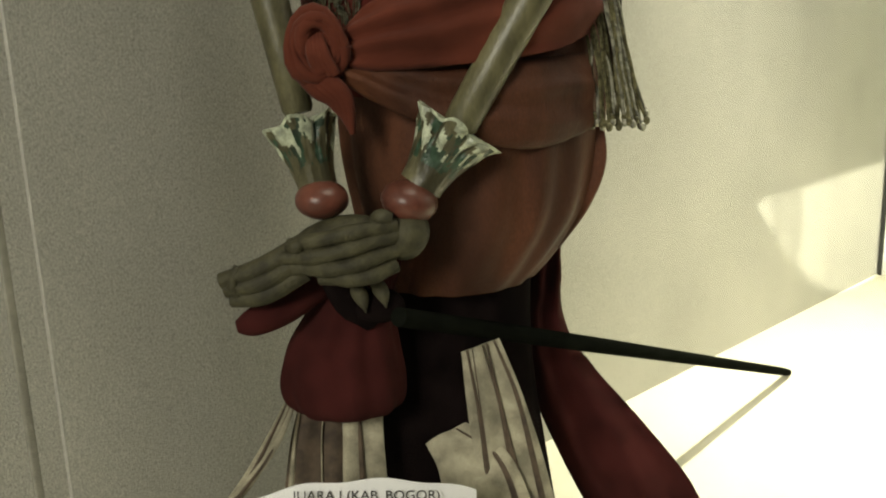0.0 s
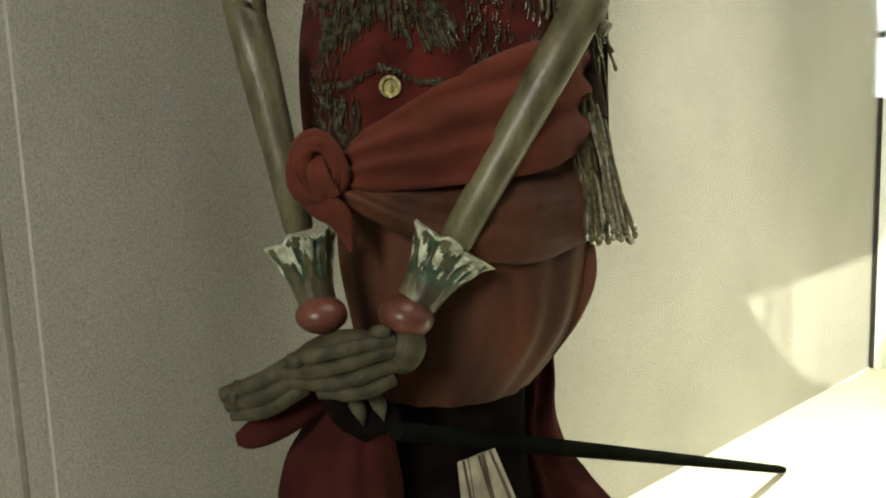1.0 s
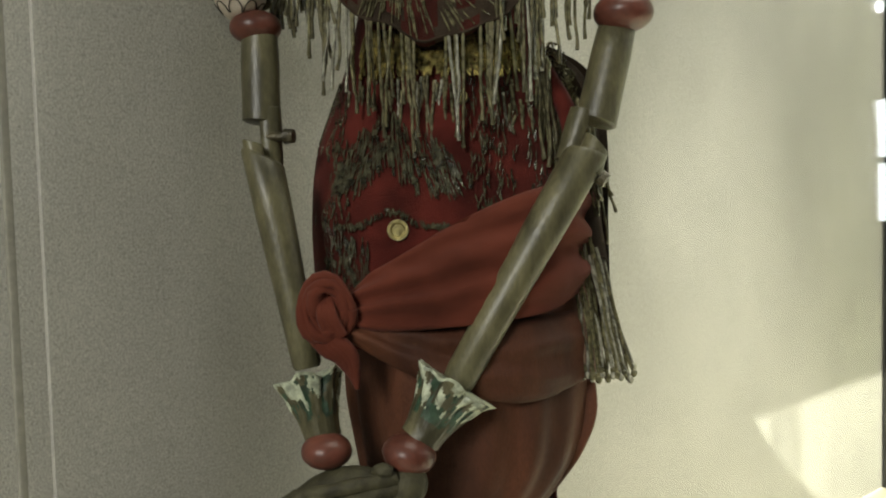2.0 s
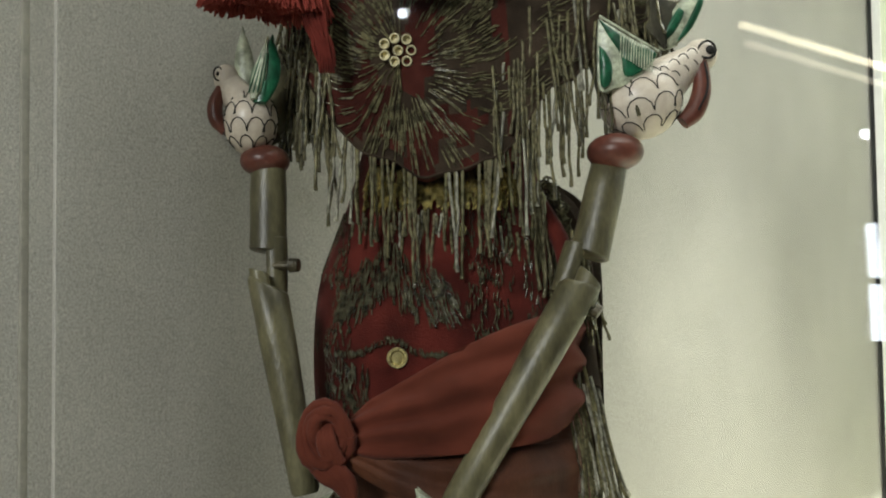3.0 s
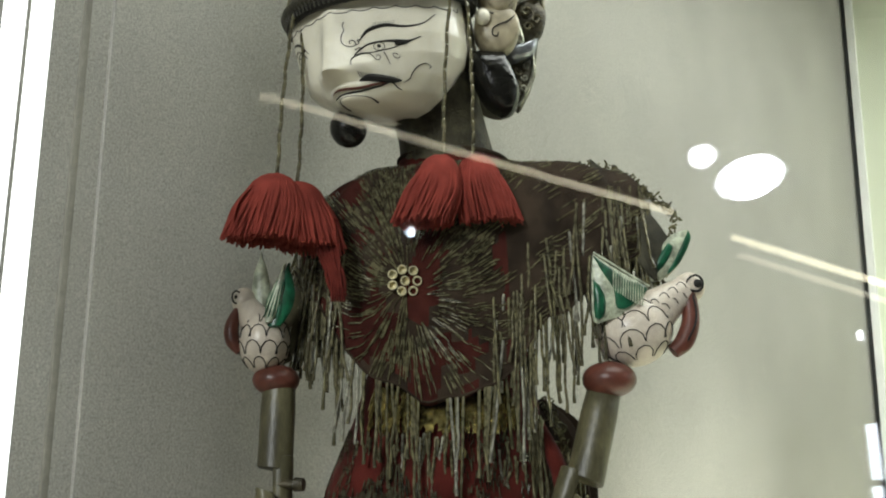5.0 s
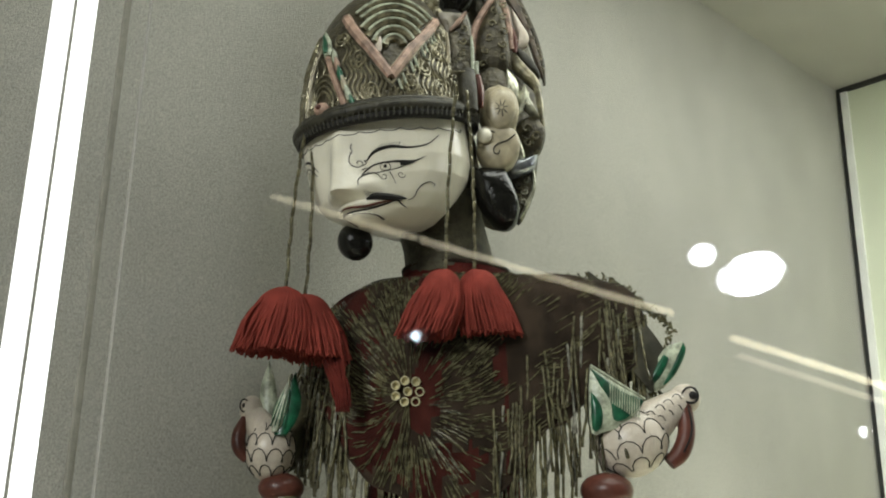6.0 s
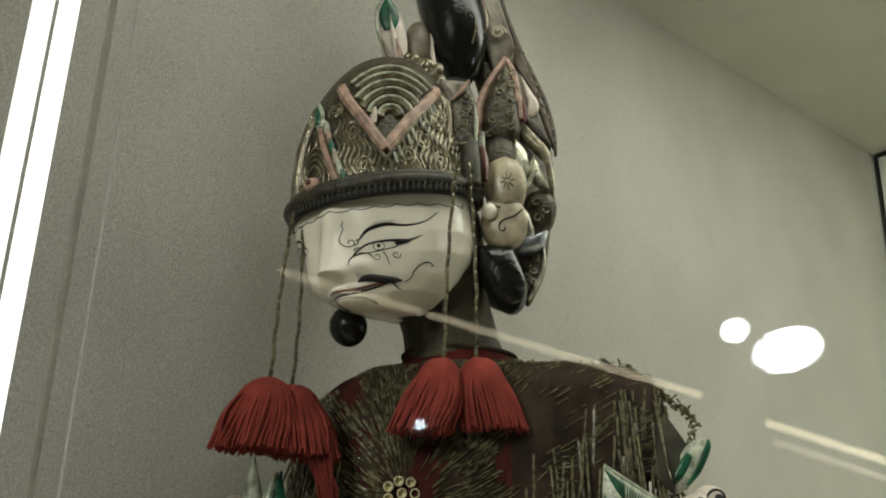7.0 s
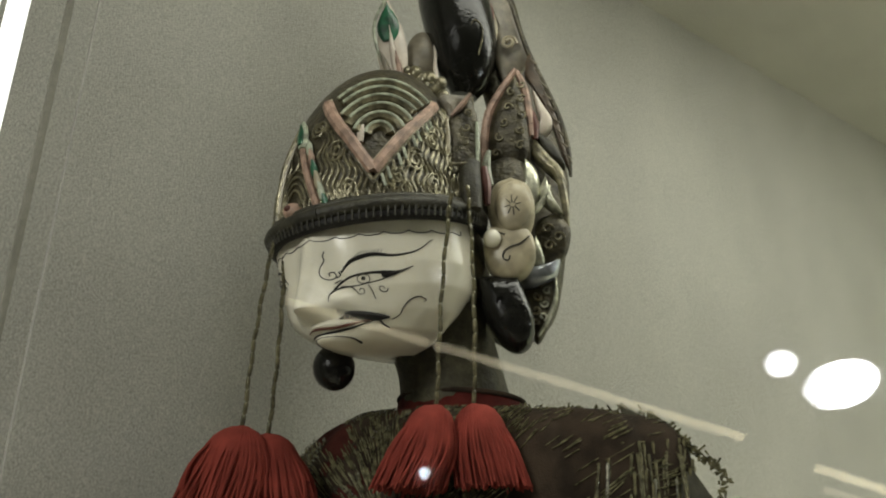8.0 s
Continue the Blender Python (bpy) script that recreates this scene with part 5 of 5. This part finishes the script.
for k in range(26):
    t = k / 25
    hang(SHORTS, bustle, (0.040 + 0.040 * t, 0.525 + 0.012 * t, 1.300 - 0.052 * t + rng.uniform(-0.004, 0.004)), (rng.gauss(0, 0.15), -0.25 + rng.gauss(0, 0.15)), rng.uniform(0.9, 1.6))

bm = bmesh.new()
for k in range(260):
    t = rng.random()
    q = Vector((0.056 + 0.030 * t - 0.010 * t * t, 0.548 - 0.004 * t, 1.304 - 0.030 * t - 0.050 * t * t)) + Vector((rng.gauss(0, 0.0016), rng.gauss(0, 0.0016), rng.gauss(0, 0.0016)))
    tube(bm, [q, q + Vector((rng.gauss(0, 0.0018), rng.gauss(0, 0.0012), rng.gauss(0, 0.0018)))], 0.0006, 5)
tagged(part("bead_edge", bm, BEADS, bustle, "ragged bead edging"), kind="stuff")
for k in range(34):
    t = rng.random()
    hang(LONGS[1:5], bustle, (0.046 + 0.032 * t, 0.507 + 0.022 * t + rng.uniform(-0.003, 0.003), 1.300 - 0.045 * t + rng.uniform(-0.012, 0.006)), (rng.gauss(0, 0.06), rng.gauss(0.05, 0.08)), rng.uniform(0.8, 1.5))

# silver bead tassel at the hip
tassel = thing("bead_tassel", "silver glass bead tassel hanging at the puppet's hip", "tassel")
bm = bmesh.new()
tube(bm, [(0.074, 0.545, 1.228), (0.074, 0.522, 1.205), (0.0735, 0.514, 1.190)], [0.005, 0.006, 0.0075], 10, 0, 4)
part("head", bm, DARKVELVET, tassel)
for k in range(22):
    f = k / 21
    x0, x1 = 0.062 + 0.014 * f, 0.064 + 0.029 * f + rng.uniform(-0.001, 0.001)
    y0 = 0.512 - 0.006 * math.sin(math.pi * f) + rng.uniform(-0.003, 0.003)
    bm = bmesh.new()
    pts = [(x0, y0, 1.198 + rng.uniform(-0.006, 0.006))]
    for q in range(1, 6):
        t = q / 5
        pts.append((x0 + (x1 - x0) * t + rng.uniform(-0.0012, 0.0012), y0 - 0.004 * t, 1.198 - 0.063 * t + rng.uniform(-0.004, 0.002)))
    tube(bm, pts, 0.00085, 6, 0, 3)
    ball(bm, pts[-1], (0.0017, 0.0017, 0.0022), nu=8, nv=6)
    part("bead_strand", bm, SILVERBEADS if k % 3 == 0 else BEADS, tassel)

# hip cloth, sash and knot
hip = thing("hip_cloth", "rust satin hip cloth wrapped in vertical folds round the puppet", "cloth")
bm = bmesh.new()
body(bm, [(0.010, 0.545, 1.180, 0.064, 0.060), (0.011, 0.545, 1.150, 0.0665, 0.065), (0.011, 0.545, 1.120, 0.0660, 0.066), (0.010, 0.545, 1.092, 0.061, 0.064), (0.004, 0.545, 1.070, 0.052, 0.060), (-0.002, 0.545, 1.055, 0.045, 0.054)], n=160, fold=0.016, count=17)
part("wrap", bm, SATIN, hip)
bm = bmesh.new()
ribbon(bm, [(0.062, 0.524, 1.145, 0.009, -0.006, 0.0), (0.0635, 0.522, 1.115, 0.011, -0.008, 0.0), (0.0565, 0.522, 1.092, 0.010, -0.008, 0.0), (0.046, 0.522, 1.070, 0.006, -0.004, 0.0)], 10, 0, 0.004)
part("fold", bm, SATIN, hip)
sash = thing("sash", "dark coral cotton sash knotted at the puppet's hip", "sash")
bm = bmesh.new()
ribbon(bm, [(-0.047, 0.478, 1.172, 0.000, 0.003, 0.007), (-0.034, 0.474, 1.176, -0.002, 0.004, 0.013), (-0.012, 0.472, 1.182, -0.005, 0.005, 0.018), (0.014, 0.475, 1.190, -0.006, 0.005, 0.024), (0.040, 0.483, 1.197, -0.005, 0.004, 0.028), (0.060, 0.503, 1.202, -0.003, 0.003, 0.028), (0.072, 0.538, 1.204, 0, 0, 0.026)], 30, 0, 0.007, 0.0016, 3, 0.0026)
part("band", bm, CORAL, sash)
bm = bmesh.new()
ribbon(bm, [(-0.048, 0.476, 1.166, 0.002, 0.001, 0.006), (-0.030, 0.474, 1.158, 0, 0.002, 0.010), (0.0, 0.474, 1.150, 0, 0.002, 0.016), (0.035, 0.480, 1.146, 0, 0.002, 0.020), (0.062, 0.505, 1.148, 0, 0, 0.018)], 26, 0, 0.006, 0.0010, 2, 0.0026)
part("lower_fold", bm, SATIN, sash, "darker rust satin fold")
bm = bmesh.new()
for f in range(4):
    o = 0.0022 * (f - 1.5)
    pts = []
    for k in range(17):
        w = 2 * math.pi * k / 16
        v = noise.noise(Vector((math.cos(w), math.sin(w), f * 1.7)))
        pts.append(Vector((-0.0565, 0.4665 - 0.0025 * (1 - abs(o) / 0.0033), 1.1745)) + Vector(((0.0085 + o + 0.0016 * v) * math.cos(w), 0.002 * math.sin(w * 2 + f), (0.0115 + o + 0.0016 * v) * math.sin(w))))
    tube(bm, pts, [0.0026 + 0.0006 * math.sin(k * 1.1 + f) for k in range(17)], 8, 0)
    tube(bm, [(-0.062 + o, 0.468, 1.163), (-0.054 + o, 0.4645, 1.158 + o * 0.5), (-0.048 + o, 0.466, 1.152), (-0.045 + o * 0.4, 0.470, 1.143 - 0.002 * f)], [0.0022, 0.0034, 0.0030, 0.0014], 8, 0, 4)
    tube(bm, [(-0.0565 + o * 0.6, 0.4685, 1.181), (-0.0555 + o * 0.8, 0.4615, 1.172), (-0.052 + o, 0.4635, 1.163)], [0.0016, 0.0024, 0.0022], 8, 0, 4)
part("knot", bm, CORAL, sash)

# lower cloths: red pouch, dark skirt, batik panels, red train
pouch = thing("red_cloth_tail", "gathered dark red cloth tail hanging before the skirt", "cloth")
bm = bmesh.new()
body(bm, [(-0.046, 0.490, 1.075, 0.020, 0.014), (-0.050, 0.486, 1.056, 0.019, 0.016), (-0.055, 0.484, 1.036, 0.026, 0.022), (-0.056, 0.484, 1.018, 0.0295, 0.026), (-0.054, 0.486, 1.006, 0.026, 0.024), (-0.052, 0.488, 1.000, 0.012, 0.010)], n=96, fold=0.028, count=9)
tube(bm, [(-0.060, 0.478, 1.068), (-0.078, 0.468, 1.060), (-0.092, 0.462, 1.0555), (-0.099, 0.461, 1.054)], [0.006, 0.0075, 0.0065, 0.003], 12, 0, 5)
part("gather", bm, MAROON, pouch)
skirt = thing("skirt", "long dark purple skirt cloth reaching down to the case floor", "skirt")
bm = bmesh.new()
body(bm, [(0.0, 0.550, 1.085, 0.048, 0.044), (-0.006, 0.550, 1.050, 0.046, 0.042), (-0.008, 0.545, 1.000, 0.048, 0.048), (-0.004, 0.540, 0.940, 0.052, 0.055), (0.0, 0.540, FLOOR + 0.001, 0.062, 0.062)], n=96, fold=0.022, count=13)
part("cloth", bm, PURPLE, skirt)

def batik(rows, bands, label, ground=BATIK, print_=BROWNINK):
    ob = thing("batik_panel", label, "cloth panel", "batik panels")
    bm = bmesh.new()
    ribbon(bm, rows, 14, 0, 0.0018, 0.0010, 1.5)
    part("cloth", bm, ground, ob)
    for off, w in bands:
        bm = bmesh.new()
        band = []
        for i, r in enumerate(rows):
            c, h = Vector(r[:3]), Vector(r[3:6])
            c = c + h * (off + 0.10 * math.sin(i * 1.7 + off * 9)) + Vector((0, -0.0020, 0.0004))
            band.append((*c, *(h * w * (0.45 + 0.2 * i))))
        ribbon(bm, band, 5, 0, 0.0008)
        part("printed_band", bm, print_, ob, "printed band")
    return ob


batik([(0.010, 0.486, 1.032, 0.009, 0.003, 0.002), (0.016, 0.478, 1.005, 0.013, 0.004, 0.003), (0.023, 0.471, 0.972, 0.016, 0.004, 0.003), (0.029, 0.466, 0.935, 0.018, 0.004, 0.003)], ((-0.72, 0.10), (-0.55, 0.05), (0.05, 0.06), (0.22, 0.10), (0.72, 0.12)), "cream batik cloth panel with dark brown printed bands")
batik([(-0.080, 0.486, 1.012, 0.004, 0.002, 0.003), (-0.087, 0.474, 0.998, 0.007, 0.002, 0.006), (-0.096, 0.462, 0.984, 0.009, 0.002, 0.008), (-0.107, 0.452, 0.972, 0.008, 0.002, 0.008)], ((-0.35, 0.25), (0.45, 0.16)), "narrow batik cloth end with dark brown printed bands")
batik([(-0.047, 0.487, 1.006, 0.009, 0.0, 0.0), (-0.048, 0.482, 0.990, 0.010, 0.0, 0.0), (-0.048, 0.476, 0.968, 0.011, 0.0, 0.0)], ((-0.15, 0.16),), "cream batik cloth end with a brown diamond print")
batik([(-0.068, 0.490, 1.008, 0.009, 0.002, 0.0), (-0.070, 0.482, 0.992, 0.012, 0.002, 0.0), (-0.072, 0.474, 0.968, 0.014, 0.002, 0.0)], ((-0.86, 0.12), (0.30, 0.035)), "dark brown batik cloth end with cream bands in loose folds", BROWNINK, BATIK)
batik([(-0.008, 0.480, 0.990, 0.010, 0.002, 0.004), (0.004, 0.470, 0.980, 0.016, 0.002, 0.004), (0.010, 0.462, 0.962, 0.020, 0.002, 0.003), (0.014, 0.456, 0.940, 0.022, 0.002, 0.002)], ((0.6, 0.1),), "plain cream batik cloth fold near the floor")
train = thing("red_train", "dark red velvet cloth train sweeping down to the case floor", "cloth")
bm = bmesh.new()
ribbon(bm, [(0.050, 0.580, 1.085, 0.009, 0.002, 0), (0.051, 0.578, 1.050, 0.010, 0.003, 0), (0.050, 0.572, 1.010, 0.013, 0.003, 0.002), (0.062, 0.565, 0.978, 0.018, 0.004, 0.006), (0.082, 0.555, 0.945, 0.023, 0.004, 0.010), (0.104, 0.547, 0.910, 0.026, 0.004, 0.012), (0.122, 0.541, 0.872, 0.026, 0.004, 0.010)], 24, 0, 0.006, 0.0025, 2, 0.003)
part("cloth", bm, MAROON, train)

# ---------- yarn tassels on bead cords ----------
def yarn_tassel(top, cord_top, spread, drop, lean, count, label):
    ob = tagged(empty("yarn_tassel"), label, "tassel", "yarn tassels")
    top, cord_top = Vector(top), Vector(cord_top)
    bm = bmesh.new()
    n = 16
    pts = [cord_top.lerp(top, k / n) + Vector((0.0004 * math.sin(k * 1.9), 0, 0)) + Vector((0.0014 * math.sin(math.pi * k / n), 0, 0)) * (1 if lean >= 0 else -1) for k in range(n + 1)]
    for p, q in zip(pts, pts[1:]):
        tube(bm, [p, p.lerp(q, 0.12), p.lerp(q, 0.88), q], [0.0006, 0.00115, 0.00115, 0.0006], 6)
    part("bead_cord", bm, CORDBEADS, ob, "thin cord of long smoky beads")
    bm = bmesh.new()
    ball(bm, top + Vector((lean * 0.3, 0, -drop * 0.45)), (spread * 0.80, spread * 0.74, drop * 0.46), nu=18, nv=12)
    for k in range(count):
        w = 2 * math.pi * (k * 0.618)
        f = 0.35 + 0.65 * math.sqrt((k + 0.5) / count)
        out = Vector((math.cos(w) * spread * f, math.sin(w) * spread * f * 0.9, 0))
        j, e = rng.gauss(0, 0.0007), rng.gauss(0, 0.0010)
        tube(bm, [top + out * 0.12, top + out * 0.55 + Vector((lean * 0.15, 0, -drop * 0.14)), top + out * 0.92 + Vector((lean * 0.5 + j, j, -drop * 0.52)), top + out * 1.0 + Vector((lean + j + e, e, -drop * (0.94 + rng.gauss(0, 0.025))))], [0.0005, 0.00075, 0.0008, 0.0005], 5, 0, 3)
    part("yarn", bm, YARN, ob, "thick red wool yarn")
    return ob


YT = "round red wool yarn tassel on a bead cord"
yarn_tassel((-0.0905, 0.478, 1.4175), (-0.0850, 0.476, 1.512), 0.0200, 0.0385, -0.006, 460, YT)
yarn_tassel((-0.0815, 0.490, 1.4165), (-0.0815, 0.482, 1.514), 0.0190, 0.0385, 0.007, 460, YT)
yarn_tassel((-0.0015, 0.482, 1.4300), (0.0030, 0.468, 1.5390), 0.0155, 0.040, -0.011, 380, YT)
yarn_tassel((0.0150, 0.492, 1.4330), (0.0090, 0.482, 1.5420), 0.0165, 0.040, 0.010, 380, YT)
tail = thing("yarn_tail", "loose red wool end hanging from the yarn tassels", "yarn")
bm = bmesh.new()
for k in range(18):
    x = -0.067 + 0.00045 * k
    tube(bm, [(x, 0.486, 1.395), (x + 0.004 * math.sin(k), 0.483 + 0.001 * (k % 3), 1.380), (x + 0.004 + 0.002 * math.cos(k * 2), 0.483 + 0.001 * (k % 3), 1.364), (x + 0.007, 0.485, 1.350 + 0.003 * (k % 3))], [0.0009, 0.0010, 0.0010, 0.0006], 5, 0, 4)
part("yarn", bm, DARKYARN, tail)

# ---------- control rod, stand and card ----------
rod = thing("control_rod", "dark wooden control rod leaning from the puppet to the floor", "rod")
bm = bmesh.new()
FOOT = Vector((0.305, 0.8648, FLOOR + 0.0032))
tube(bm, [(-0.026, 0.436, 1.0640), FOOT.lerp(Vector((-0.026, 0.436, 1.0640)), 0.70), FOOT.lerp(Vector((-0.026, 0.436, 1.0640)), 0.02), FOOT], [0.0042, 0.0046, 0.0036, 0.0030], 12, 0, 0)
part("stick", bm, RODWOOD, rod)
bm = bmesh.new()
tube(bm, [(-0.055, 0.468, 1.076), (-0.048, 0.470, 1.062), (-0.040, 0.474, 1.050)], [0.008, 0.009, 0.006], 10, 0, 3)
ball(bm, (-0.036, 0.466, 1.060), (0.012, 0.008, 0.008))
part("binding", bm, PURPLE, rod, "dark cloth binding")
card = thing("label_card", "white paper label card with printed capitals before the puppet", "card")
bm = bmesh.new()
rows = []
for k in range(25):
    u = k / 12 - 1
    rows.append((-0.0440 + 0.0480 * u, 0.418 + 0.006 * u * u, 0.9990 - 0.010 * abs(u) ** 2.2 + 0.0008 * math.sin(u * 9)))
ring_a = [[bm.verts.new((x, y + dy, z)) for x, y, z in rows] + [bm.verts.new((x, y + dy + 0.002, FLOOR + 0.001)) for x, y, z in reversed(rows)] for dy in (0.0, 0.0008)]
for f in (ring_a[0], list(reversed(ring_a[1]))):
    m = len(f) // 2
    for i in range(m - 1):
        bm.faces.new((f[i], f[i + 1], f[-2 - i], f[-1 - i]))
for i in range(len(ring_a[0])):
    j = (i + 1) % len(ring_a[0])
    bm.faces.new((ring_a[0][i], ring_a[0][j], ring_a[1][j], ring_a[1][i]))
part("paper", bm, PAPER, card)
for text, z, size in (("JUARA I (KAB. BOGOR)", 0.9905, 0.0060),):
    cu = bpy.data.curves.new("lettering", "FONT")
    cu.body, cu.size, cu.align_x, cu.extrude = text, size, "CENTER", 0.00005
    tmp = bpy.data.objects.new("tmp", cu)
    scene.collection.objects.link(tmp)
    me = bpy.data.meshes.new_from_object(tmp.evaluated_get(bpy.context.evaluated_depsgraph_get()))
    bpy.data.objects.remove(tmp)
    me.materials.append(INK)
    ob = new("lettering", me)
    ob.parent = card
    ob.matrix_basis = pose(-0.0420, 0.4175, z, 90, 2, 0)
    ob["label"] = "black printed capitals"
